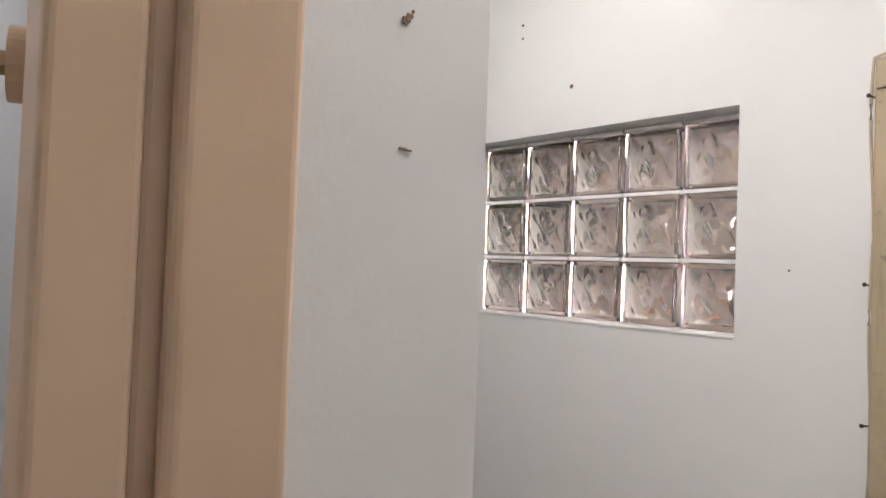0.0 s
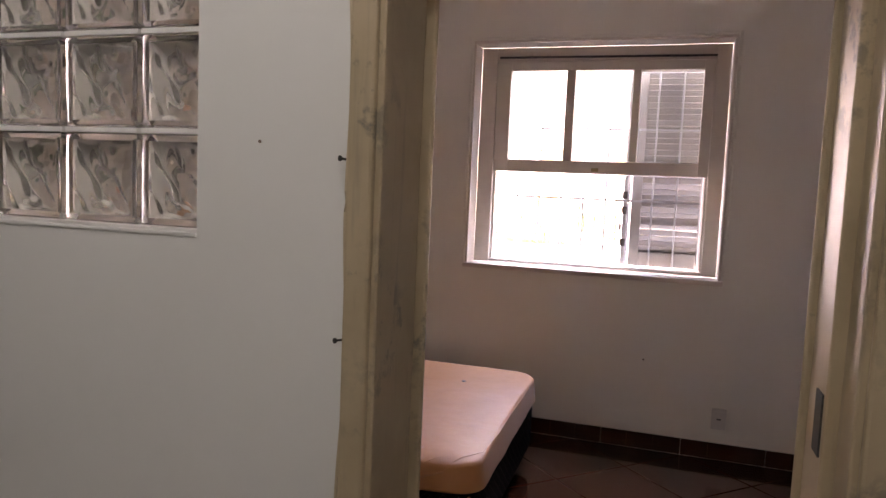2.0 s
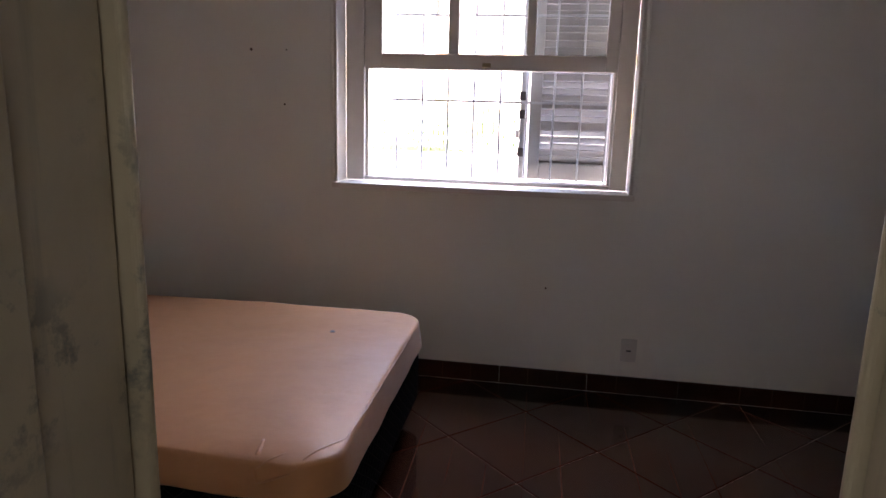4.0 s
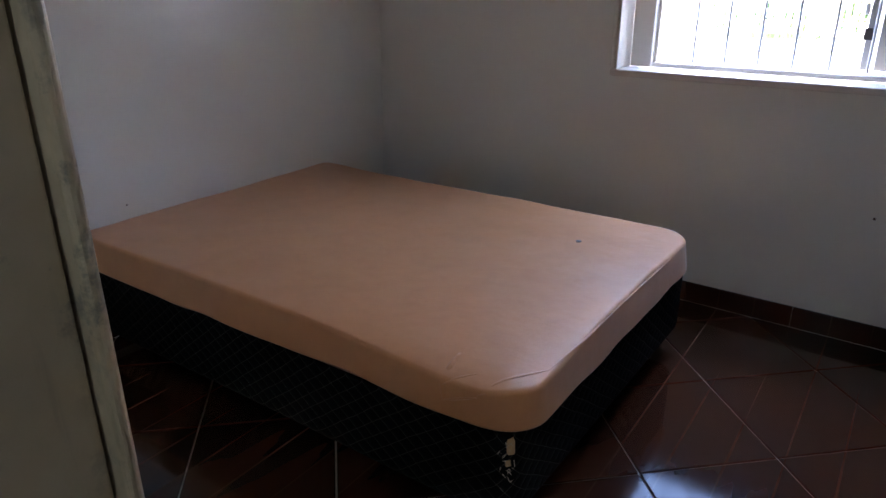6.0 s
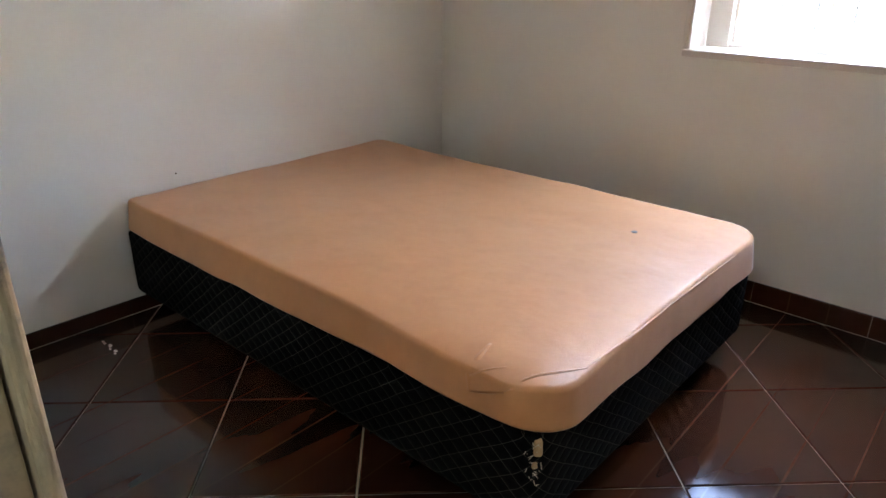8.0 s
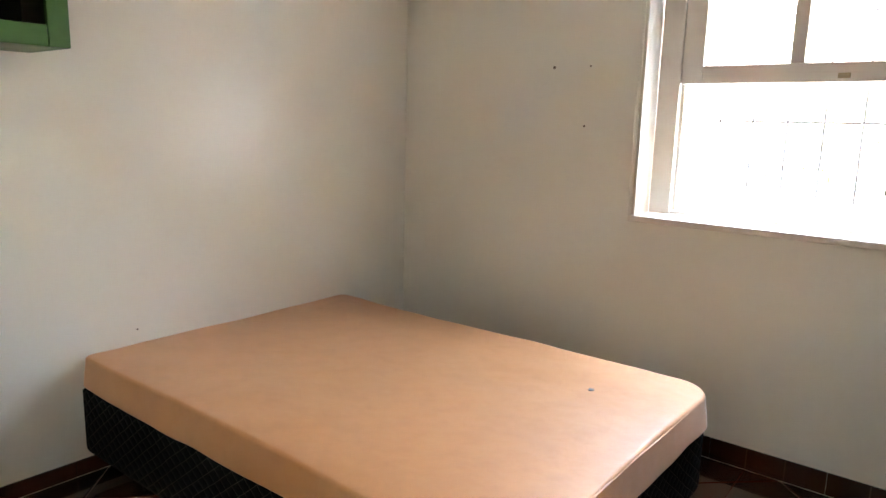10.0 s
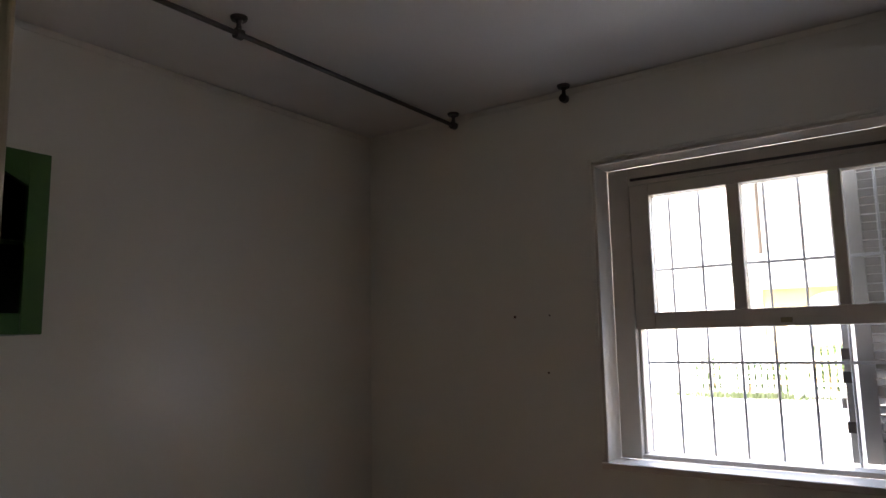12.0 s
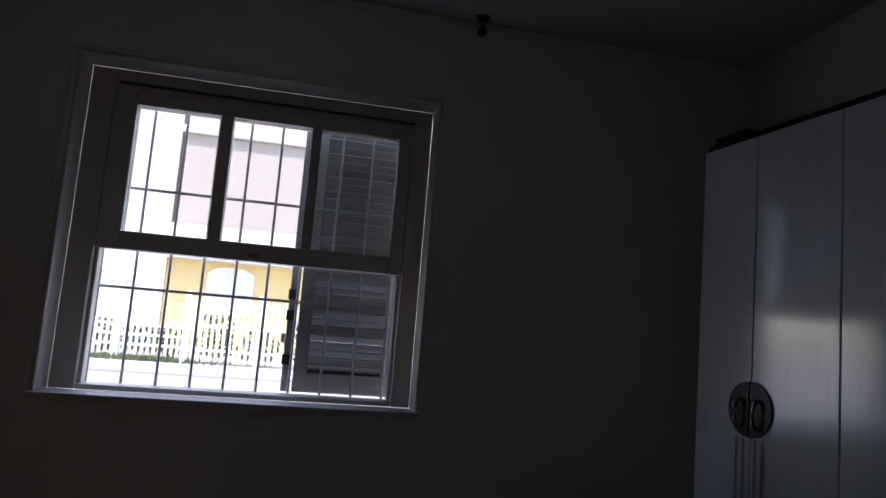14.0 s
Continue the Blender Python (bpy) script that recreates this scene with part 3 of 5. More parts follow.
def window():
    w = thing("window_1", (-0.03, 2.95, WIN_B), "cream-white wooden sash window with raised lower sash", "window", "", "structure")
    # lining of the reveal, with a rounded rim proud of the wall
    t = 0.016
    y0, y1 = NORTH - 0.012, FY
    sub("lining", boxes((WIN_L, WIN_L + t, y0, y1, WIN_B + t, WIN_T - t), bevel=0.005), M_TRIM, w)
    sub("lining", boxes((WIN_R - t, WIN_R, y0, y1, WIN_B + t, WIN_T - t), bevel=0.005), M_TRIM, w)
    sub("lining", boxes((WIN_L, WIN_R, y0, y1, WIN_T - t, WIN_T), bevel=0.005), M_TRIM, w)
    sub("window_sill", boxes((WIN_L - 0.012, WIN_R + 0.012, NORTH - 0.022, y1, WIN_B - 0.012, WIN_B + t), bevel=0.006, seg=3), M_TRIM, w)
    rim = [(x, x + 0.018, NORTH - 0.009, NORTH + 0.001, WIN_B + t, WIN_T + 0.018) for x in (WIN_L - 0.018, WIN_R)]
    rim.append((WIN_L, WIN_R, NORTH - 0.0088, NORTH + 0.001, WIN_T, WIN_T + 0.018))
    smooth(sub("rim", boxes(*rim, bevel=0.0048, seg=4), M_WALL, w), 60)
    # fixed frame
    fl, fr, fb, ft = -0.640, 0.570, WIN_B + t, WIN_T - t
    fx0, fx1 = WIN_L + t, WIN_R - t
    f = boxes((fx0, fl, FY, 3.05, fb, ft), (fr, fx1, FY, 3.05, fb, ft), (fl, fr, FY, 3.05, 2.15, ft), (fl, fr, FY + 0.004, 3.05, fb, fb + 0.02), bevel=0.004)
    sub("window_frame", f, M_TRIM, w)
    sub("track", boxes((fl, fl + 0.014, 2.975, 3.03, fb + 0.02, 1.52), bevel=0.003), M_TRIM, w)
    sub("track", boxes((fr - 0.014, fr, 2.975, 3.03, fb + 0.02, 1.52), bevel=0.003), M_TRIM, w)
    # upper sash with three lights; the raised lower sash stands behind it
    for yy, name in ((2.955, "upper_sash"), (2.995, "lower_sash")):
        z0, z1 = 1.512, 2.15
        p0, p1 = 1.585, 2.098
        s = boxes((fl + 0.001, -0.553, yy, yy + 0.032, z0, z1), (0.515, fr - 0.001, yy, yy + 0.032, z0, z1), (-0.229, -0.178, yy, yy + 0.032, p0, p1),
                  (0.142, 0.184, yy, yy + 0.032, p0, p1), (-0.553, 0.515, yy, yy + 0.032, p1, z1), (-0.553, 0.515, yy, yy + 0.032, z0, p0), bevel=0.004)
        sash = sub(name, s, M_TRIM, w)
        if name == "upper_sash":
            for a, c in ((-0.553, -0.229), (-0.178, 0.142), (0.184, 0.515)):
                g = sub("pane", boxes((a, c, yy + 0.014, yy + 0.018, p0, p1)), M_PANE, sash)
                g.visible_shadow = False
    # grime line and putty bead around the lights
    sub("latch", boxes((-0.06, -0.02, FY - 0.004, FY + 0.012, 1.525, 1.545), bevel=0.002), M_BRASS, w)
    return w


window()


def curtain_wire():
    tagged(smooth(part("curtain_rod", cyl((-0.622, FY - 0.014, 2.172), (0.572, FY - 0.014, 2.167), 0.0065, 12), M_BRONZE)),
           "thin dark metal curtain rod across the window head", "curtain rod")


curtain_wire()


def security_bars():
    g = thing("window_grille", (-0.03, 3.1, WIN_B), "grey-painted iron security bars outside the window", "window grille", "", "structure")
    for i in range(10):
        x = -0.644 + 0.1325 * i
        sub("bar", cyl((x, 3.1, WIN_B - 0.03), (x, 3.1, 2.23), 0.0058, 8), M_BAR, g)
    for z in (1.367, 1.78):
        sub("crossbar", boxes((-0.70, 0.62, 3.096, 3.104, z - 0.006, z + 0.006), bevel=0.001), M_BAR, g)


security_bars()


def shutter():
    s = thing("shutter", (0.36, 3.16, 0.985), "grey-white louvred wooden shutter leaf, half closed", "shutter")
    x0, x1, z0, z1 = 0.165, 0.60, 0.985, 2.215
    y0, y1 = 3.142, 3.172
    sub("stile", boxes((x0, x0 + 0.058, y0, y1, z0, z1), bevel=0.003), M_SHUTTER, s)
    sub("stile", boxes((x1 - 0.058, x1, y0, y1, z0, z1), bevel=0.003), M_SHUTTER, s)
    for a, c in ((z0, z0 + 0.085), (1.545, 1.60), (z1 - 0.07, z1)):
        sub("rail", boxes((x0 + 0.058, x1 - 0.058, y0, y1, a, c), bevel=0.003), M_SHUTTER, s)
    for lo, hi in ((z0 + 0.085, 1.545), (1.60, z1 - 0.07)):
        n = int((hi - lo) / 0.033)
        for i in range(n):
            z = lo + (i + 0.5) * (hi - lo) / n
            bm = boxes((x0 + 0.056, x1 - 0.056, -0.024, 0.024, -0.0035, 0.0035))
            # a few lower slats hang open and let slits of daylight through
            tilt = radians(-55 + 7 * math.sin(i * 2.3) if hi > 1.6 or i % 4 in (0, 1) and i != 4 else -36 + 4 * math.sin(i * 1.7))
            bmesh.ops.rotate(bm, verts=bm.verts[:], cent=(0, 0, 0), matrix=Matrix.Rotation(tilt, 3, "X"))
            bmesh.ops.translate(bm, verts=bm.verts[:], vec=(0, 3.157, z))
            sub("slat", bm, M_SHUTTER, s)
    # folded half of the same leaf, standing outwards
    e = thing("shutter", (0.14, 3.25, 0.985), "folded louvred shutter leaf seen edge-on", "shutter")
    sub("stile", boxes((0.118, 0.146, 3.14, 3.20, z0, z1), bevel=0.003), M_SHUTTER, e)
    sub("panel", boxes((0.124, 0.140, 3.20, 3.74, z0, z1), bevel=0.002), M_SHUTTER, e)
    for z in (1.12, 1.31, 1.40):
        sub("hinge", boxes((0.112, 0.150, 3.128, 3.142, z - 0.022, z + 0.022), bevel=0.002), M_BRONZE, e, "dark iron hinge")
    sub("bolt", cyl((0.108, 3.135, 1.19), (0.108, 3.135, 1.23), 0.010, 10), M_PLASTIC, e, "white bolt knob")


shutter()


# ---- bed ----
BX0, BX1, BY0, BY1 = -2.052, -0.175, 1.068, 2.374


def rounded_slab(x0, x1, y0, y1, z0, z1, rad, edge_top, edge_bot, nseg=10, sag=0.0, lean=0.0, rad_w=None):
    """Slab with rounded plan corners and rolled edges; its top can sag a little."""
    def outline(inset):
        pts = []
        for sx, sy, a0 in ((1, 1, 0), (0, 1, 90), (0, 0, 180), (1, 0, 270)):
            rr = max((rad if sx or rad_w is None else rad_w) - inset, 0.004)
            cx = x1 - inset - rr if sx else x0 + inset + rr
            cy = y1 - inset - rr if sy else y0 + inset + rr
            for k in range(nseg + 1):
                a = radians(a0 + 90 * k / nseg)
                pts.append((cx + rr * math.cos(a), cy + rr * math.sin(a)))
        full = []
        for i, p in enumerate(pts):
            q = pts[(i + 1) % len(pts)]
            d = math.dist(p, q)
            n = max(1, int(d / 0.05)) if d > 0.06 else 1
            full += [(p[0] + (q[0] - p[0]) * j / n, p[1] + (q[1] - p[1]) * j / n) for j in range(n)]
        return full
    base = outline(0.0)
    cx, cy = (x0 + x1) / 2, (y0 + y1) / 2
    prof = []
    for k in range(5):
        a = radians(90 * k / 4)
        prof.append((edge_bot * (1 - math.sin(a)), z0 + edge_bot * (1 - math.cos(a))))
    for k in range(7):
        a = radians(90 * k / 6)
        prof.append((lean + edge_top * (1 - math.cos(a)), z1 - edge_top * (1 - math.sin(a))))
    bm = bmesh.new()
    rings = []
    for inset, z in prof:
        ring = []
        for px, py in base:
            dx, dy = cx - px, cy - py
            d = math.hypot(dx, dy)
            ring.append(bm.verts.new((px + dx / d * inset, py + dy / d * inset, z)))
        rings.append(ring)
    for s in (0.98, 0.96, 0.93, 0.9, 0.82, 0.75, 0.55, 0.35, 0.15):
        last = rings[len(prof) - 1]
        rings.append([bm.verts.new((cx + (v.co.x - cx) * s, cy + (v.co.y - cy) * s, z1 - sag * (1 - s) ** 0.8)) for v in last])
    n = len(base)
    for lo, hi in zip(rings, rings[1:]):
        for i in range(n):
            bm.faces.new((lo[i], lo[(i + 1) % n], hi[(i + 1) % n], hi[i]))
    bm.faces.new(rings[0][::-1])
    bm.faces.new(rings[-1])
    return bm


def bed():
    b = thing("bed_base", ((BX0 + BX1) / 2, (BY0 + BY1) / 2, 0.0), "black quilted fabric bed base with torn corner", "bed base")
    bm = rounded_slab(BX0 + 0.003, BX1 - 0.022, BY0 + 0.002, BY1 - 0.015, 0.085, 0.34, 0.06, 0.012, 0.03, rad_w=0.012)
    smooth(sub("body", bm, M_QUILT, b), 60)
    for x in (BX0 + 0.15, BX1 - 0.17):
        for y in (BY0 + 0.17, BY1 - 0.15):
            sub("foot", cyl((x, y, 0.0), (x, y, 0.10), 0.028, 14, 0.032), M_BLACK_LAM, b)
    # torn corner baring the wooden frame
    cx, cy = BX1 - 0.041, BY0 + 0.023
    w = bmesh.new()
    add_box(w, cx - 0.010, cx + 0.012, cy - 0.006, cy + 0.006, 0.292, 0.334, bevel=0.005)
    add_box(w, cx - 0.007, cx + 0.006, cy - 0.006, cy + 0.006, 0.258, 0.274, bevel=0.004)
    bmesh.ops.rotate(w, verts=w.verts[:], cent=(cx, cy, 0), matrix=Matrix.Rotation(radians(45), 3, "Z"))
    for v in w.verts:
        v.co += Vector((noise.noise(v.co * 90), noise.noise(v.co * 90 + Vector((5, 0, 0))), noise.noise(v.co * 90 + Vector((0, 5, 0))))) * 0.006
    sub("bare_wood", w, M_RAWWOOD, b, "bare pine showing through torn fabric")
    rnd = random.Random(12)
    th = bmesh.new()
    for _ in range(34):
        p = Vector((cx + rnd.uniform(-0.016, 0.016), cy + rnd.uniform(-0.016, 0.0), rnd.uniform(0.215, 0.335)))
        q = p + Vector((rnd.uniform(-0.012, 0.012), rnd.uniform(-0.012, 0.004), rnd.uniform(-0.014, 0.010)))
        add_cyl(th, p, q, 0.0009, 4)
    sub("frayed_threads", th, M_CABLE, b, "pale frayed threads round the tear")

    m = thing("mattress", ((BX0 + BX1) / 2, (BY0 + BY1) / 2, 0.34), "mattress in a peach fitted sheet on the bed base", "mattress")
    bm = rounded_slab(BX0, BX1, BY0, BY1, 0.338, 0.464, 0.13, 0.014, 0.012, 12, 0.0, 0.014, 0.035)
    for v in bm.verts:
        # the worn foot corner has slumped
        near = max(0.0, 1 - math.hypot((v.co.x - BX1) / 0.75, (v.co.y - BY0) / 0.5))
        edge = max(0.0, 1 - min(v.co.y - BY0, BX1 - v.co.x) / 0.13)
        v.co.z -= (0.010 * near + 0.022 * min(1.0, 1.6 * near) * edge * edge) * min(1.0, max(0.0, (v.co.z - 0.37) / 0.07))
    for v in bm.verts:
        n = noise.noise(v.co * 6.0) * 0.004 + noise.noise(v.co * 1.7 + Vector((3, 0, 0))) * 0.006
        v.co.z += n
        hem = noise.noise(Vector((v.co.x * 5, v.co.y * 5, 7)))
        if v.co.z < 0.365:
            v.co.z += 0.014 * hem
    tree = bvhtree.BVHTree.FromBMesh(bm)
    smooth(sub("sheet", bm, M_SHEET, m), 80)
    # gathered dog-ear at the foot corner and the seam that runs on from it
    for (p, q), width in zip((((-0.412, 1.172, 0.47), (-0.392, 1.06, 0.385)), ((-0.392, 1.06, 0.385), (-0.30, 1.07, 0.420)), ((-0.30, 1.07, 0.425), (-0.20, 1.25, 0.452)),
                              ((-0.20, 1.25, 0.452), (-0.17, 1.62, 0.458)), ((-0.17, 1.62, 0.458), (-0.165, 2.10, 0.455)), ((-0.40, 1.06, 0.42), (-0.33, 1.12, 0.47))),
                             (0.015, 0.012, 0.010, 0.008, 0.007, 0.008)):
        smooth(sub("fold", fold_strip(p, q, width, tree), M_SHEET, m), 70)
    # the bed stands slightly askew to the wall
    turn = Matrix.Translation((BX0, BY0, 0)) @ Matrix.Rotation(radians(0.95), 4, "Z") @ Matrix.Translation((-BX0, -BY0, 0))
    for o in (b, m):
        o.matrix_basis = turn @ Matrix.Translation(o.location)
    tagged(part("stain_spot", cyl((-0.512, 2.065, 0.4585), (-0.512, 2.065, 0.4665), 0.010, 14), M_GREY), "small dark hole-like spot on the sheet", "spot")


def fold_strip(a, b, width, tree):
    """A low ridge of cloth lying along the surface from near a to near b."""
    a, b = Vector(a), Vector(b)
    pts = []
    for i in range(9):
        at, normal = tree.find_nearest(a.lerp(b, i / 8))[:2]
        pts.append(at + normal * 0.0015)
    bm = bmesh.new()
    rings = []
    for i, p in enumerate(pts):
        s = i / 8
        r = width * 0.5 * (0.35 + 0.65 * math.sin(math.pi * min(max(s, 0.08), 0.92)))
        d = (b - a).normalized()
        q = d.to_track_quat("Z", "Y")
        rings.append([bm.verts.new(p + q @ Vector((r * math.cos(k * math.pi / 4), r * 0.5 * math.sin(k * math.pi / 4), 0))) for k in range(8)])
    for lo, hi in zip(rings, rings[1:]):
        for k in range(8):
            bm.faces.new((lo[k], lo[(k + 1) % 8], hi[(k + 1) % 8], hi[k]))
    bm.faces.new(rings[0][::-1])
    bm.faces.new(rings[-1])
    return bm


bed()


# ---- wardrobe ----
def wardrobe():
    fx, top = 1.50, 2.005
    y1, y0, back = 2.195, 0.99, 1.95
    w = thing("wardrobe", (1.74, 1.3, 0.0), "white lacquered wardrobe with black oval chrome handles", "wardrobe")
    sub("body", boxes((fx + 0.02, back, y0, y1, 0.04, top - 0.015), bevel=0.003), M_WARD, w)
    sub("plinth", boxes((fx + 0.04, back - 0.01, y0 + 0.02, y1 - 0.02, 0.0, 0.04)), M_BLACK_LAM, w)
    sub("top_board", boxes((fx + 0.012, back, y0 - 0.004, y1 + 0.004, top - 0.015, top + 0.003), (fx + 0.03, back, y1 - 0.16, y1 - 0.01, top + 0.002, top + 0.034), bevel=0.002), M_BLACK_LAM, w)
    edges = (2.195, 1.945, 1.63, 1.315, 1.0)
    for i in range(4):
        b = edges[i]
        a = edges[i + 1] + 0.004
        d = sub("door", boxes((fx, fx + 0.018, a, b, 0.05, top - 0.02), bevel=0.0025), M_WARD, w)
        edge = a if i % 2 == 0 else b
        # half of an oval plate
        out = []
        sgn = 1 if i % 2 == 0 else -1
        for k in range(17):
            t = radians(-90 + 180 * k / 16)
            out.append((edge + sgn * (0.002 + 0.085 * math.cos(t)), 1.135 + 0.083 * math.sin(t)))
        plate = sub("handle_plate", prism(out, "x", fx - 0.006, fx), M_BLACK_LAM, d, "black half-oval handle plate")
        hy = edge + sgn * 0.036
        pts = [(fx - 0.006, hy, 1.165), (fx - 0.022, hy, 1.16), (fx - 0.026, hy, 1.14), (fx - 0.026, hy, 1.10), (fx - 0.020, hy, 1.085), (fx - 0.006, hy, 1.08)]
        smooth(sub("pull", tube(pts, 0.007, 10), M_CHROME, plate, "chrome pull"))
        for k in (0.022, 0.05):
            sub("strip", boxes((fx - 0.0045, fx + 0.001, edge + sgn * k - 0.004, edge + sgn * k + 0.004, 0.06, 1.048)), M_CHROME, d, "narrow vertical metal inlay")
    # it stands slightly askew to the wall
    w.matrix_basis = Matrix.Translation((fx, 2.165, 0)) @ Matrix.Rotation(radians(6), 4, "Z") @ Matrix.Translation((-fx, -2.165, 0)) @ Matrix.Translation(w.location)


wardrobe()


# ---- green wall cabinet in the bedroom ----
def green_cabinet():
    fx, y0, y1, z0, z1 = -1.75, 0.60, 0.992, 1.520, 2.073
    c = thing("wall_cabinet", (-1.88, 0.7, z0), "green painted hanging cabinet with arched open front", "cabinet")
    t = 0.018
    bx = fx - 0.02
    sub("body", boxes((WEST, bx, y0, y0 + t, z0, z1), (WEST, bx, y1 - t, y1, z0, z1), (WEST, bx, y0 + t, y1 - t, z0, z0 + t), (WEST, bx, y0 + t, y1 - t, z1 - t, z1), bevel=0.002), M_GREEN, c)
    # near-black linings: the shade inside the cabinet is put into their colour
    sub("back_panel", boxes((WEST + 0.001, WEST + 0.012, y0 + t, y1 - t, z0 + t, z1 - t)), M_DARKIN, c, "cabinet back coloured very dark to look shaded")
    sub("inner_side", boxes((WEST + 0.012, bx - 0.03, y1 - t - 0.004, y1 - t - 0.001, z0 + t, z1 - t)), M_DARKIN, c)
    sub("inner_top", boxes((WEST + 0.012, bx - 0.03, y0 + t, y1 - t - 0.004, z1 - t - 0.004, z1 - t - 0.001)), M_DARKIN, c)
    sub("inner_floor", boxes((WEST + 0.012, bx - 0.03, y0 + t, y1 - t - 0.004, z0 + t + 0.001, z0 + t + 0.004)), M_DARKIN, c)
    sub("shelf", boxes((WEST + 0.012, bx - 0.04, y0 + t, y1 - t - 0.005, 1.79, 1.805), bevel=0.002), M_GREEN, c)
    d = sub("door", boxes((bx, fx, y1 - 0.062, y1, z0, z1), (bx, fx, y0, y0 + 0.062, z0, z1), (bx, fx - 0.001, y0 + 0.063, y1 - 0.063, z0, z0 + 0.062), bevel=0.003), M_GREEN, c)
    a, b = y0 + 0.063, y1 - 0.063
    arch = [(a, z1), (a, z1 - 0.105)]
    for k in range(21):
        s = k / 20
        arch.append((a + (b - a) * s, z1 - 0.105 + 0.048 * math.sin(math.pi * s) ** 1.2))
    arch += [(b, z1)]
    sub("arched_rail", prism(arch, "x", bx, fx - 0.001), M_GREEN, d)


green_cabinet()


# ---- clothes rail and loose brackets under the ceiling ----
def rail_bracket(x, y, parent=None, wall=False):
    if parent is None:
        parent = thing("rail_bracket", (x, y, CEIL), "dark bronze curtain rail bracket on the ceiling", "bracket", "ceiling brackets")
    smooth(sub("flange", lathe([(0.004, -0.014), (0.026, -0.012), (0.030, -0.004), (0.030, 0.0)], (x, y, CEIL), 20), M_BRONZE, parent), 50)
    smooth(sub("stem", lathe([(0.006, -0.05), (0.010, -0.04), (0.008, -0.026), (0.014, -0.012)], (x, y, CEIL), 14), M_BRONZE, parent), 50)
    smooth(sub("cup", cyl((x, y - 0.014, CEIL - 0.062), (x, y + 0.014, CEIL - 0.062), 0.019, 16), M_BRONZE, parent), 50)
    return parent


def clothes_rail():
    r = thing("clothes_rail", (-1.45, 1.5, CEIL), "long dark bronze rod hung from ceiling brackets", "clothes rail")
    smooth(sub("rod", cyl((-1.455, 2.785, CEIL - 0.062), (-1.44, 0.22, CEIL - 0.062), 0.0095, 14), M_BRONZE, r))
    for x, y in ((-1.455, 2.765), (-1.448, 1.45), (-1.44, 0.25)):
        rail_bracket(x, y, r)


clothes_rail()
rail_bracket(-0.843, 2.76)
rail_bracket(0.793, 2.76)


# ---- small things on the bedroom walls ----
def outlet():
    x, z = 0.708, 0.222
    o = thing("wall_outlet", (x, NORTH, z), "white double wall socket plate low on the wall", "outlet")
    plate = sub("plate", boxes((x - 0.037, x + 0.037, NORTH - 0.009, NORTH, z - 0.057, z + 0.057), bevel=0.004), M_PLASTIC, o)
    for dz in (0.02, -0.02):
        sub("socket", boxes((x - 0.02, x + 0.02, NORTH - 0.011, NORTH - 0.009, z + dz - 0.011, z + dz + 0.011), bevel=0.001), M_PLASTIC, o)
    sub("slot", boxes((x - 0.011, x + 0.011, NORTH - 0.0125, NORTH - 0.011, z - 0.004, z + 0.003)), M_NAIL, o)


outlet()


def wall_speck(at, axis, r=0.006):
    a = Vector(at)
    d = Vector({"y": (0, -0.002, 0), "x": (0.002, 0, 0), "s": (0, 0.002, 0)}[axis])
    tagged(part("wall_hole", cyl(a - d * 0.2, a + d, r, 10), M_MARK), "small dark screw hole in the painted wall", "hole", "wall holes")


for x, z, r in ((-1.164, 1.584, 0.007), (-1.00, 1.33, 0.005), (-0.985, 1.585, 0.004), (0.30, 0.50, 0.005)):
    wall_speck((x, NORTH, z), "y", r)
wall_speck((WEST, 1.295, 0.512), "x", 0.0035)


# ---- kitchen nook ----
def upper_cabinet():
    y1, y0, z0, z1, fx = -0.12, -0.985, 1.334, 1.93, -1.885
    c = thing("upper_cabinet", (-2.02, -0.5, z0), "white laminate wall cabinet with two doors", "cabinet")
    sub("body", boxes((KIT_W, fx - 0.019, y0, y1, z0 + 0.006, z1), bevel=0.002), M_WHITE_LAM, c)
    for a, b, h in ((y0, -0.5308, (-0.82, -0.69)), (-0.5292, y1, (-0.50, -0.30))):
        d = sub("door", boxes((fx - 0.018, fx, a, b, z0, z1), bevel=0.003), M_WHITE_LAM, c)
        zz = z0 + 0.052
        hd = bmesh.new()
        add_box(hd, fx + 0.018, fx + 0.028, h[0], h[1], zz - 0.008, zz + 0.008, bevel=0.003)
        add_box(hd, fx, fx + 0.02, h[0] + 0.012, h[0] + 0.022, zz - 0.005, zz + 0.005)
        add_box(hd, fx, fx + 0.02, h[1] - 0.022, h[1] - 0.012, zz - 0.005, zz + 0.005)
        sub("handle", hd, M_CHROME, d, "chrome bar handle")


upper_cabinet()


def green_kitchen_cabinet():
    c = thing("kitchen_wall_cabinet", (-1.95, -1.1, 1.9), "green painted hanging kitchen cabinet", "cabinet")
    y0, y1, z0, z1, fx = -1.28, -0.905, 1.885, 2.45, -1.75
    sub("body", boxes((KIT_W, fx - 0.02, y0, y1, z0, z1), bevel=0.002), M_GREEN, c)
    d = sub("door", boxes((fx - 0.019, fx, y0, y1, z0, z1), bevel=0.003), M_GREEN, c)
    sub("panel", boxes((fx, fx + 0.006, y0 + 0.06, y1 - 0.06, z0 + 0.06, z1 - 0.06), bevel=0.003), M_GREEN, d)


green_kitchen_cabinet()


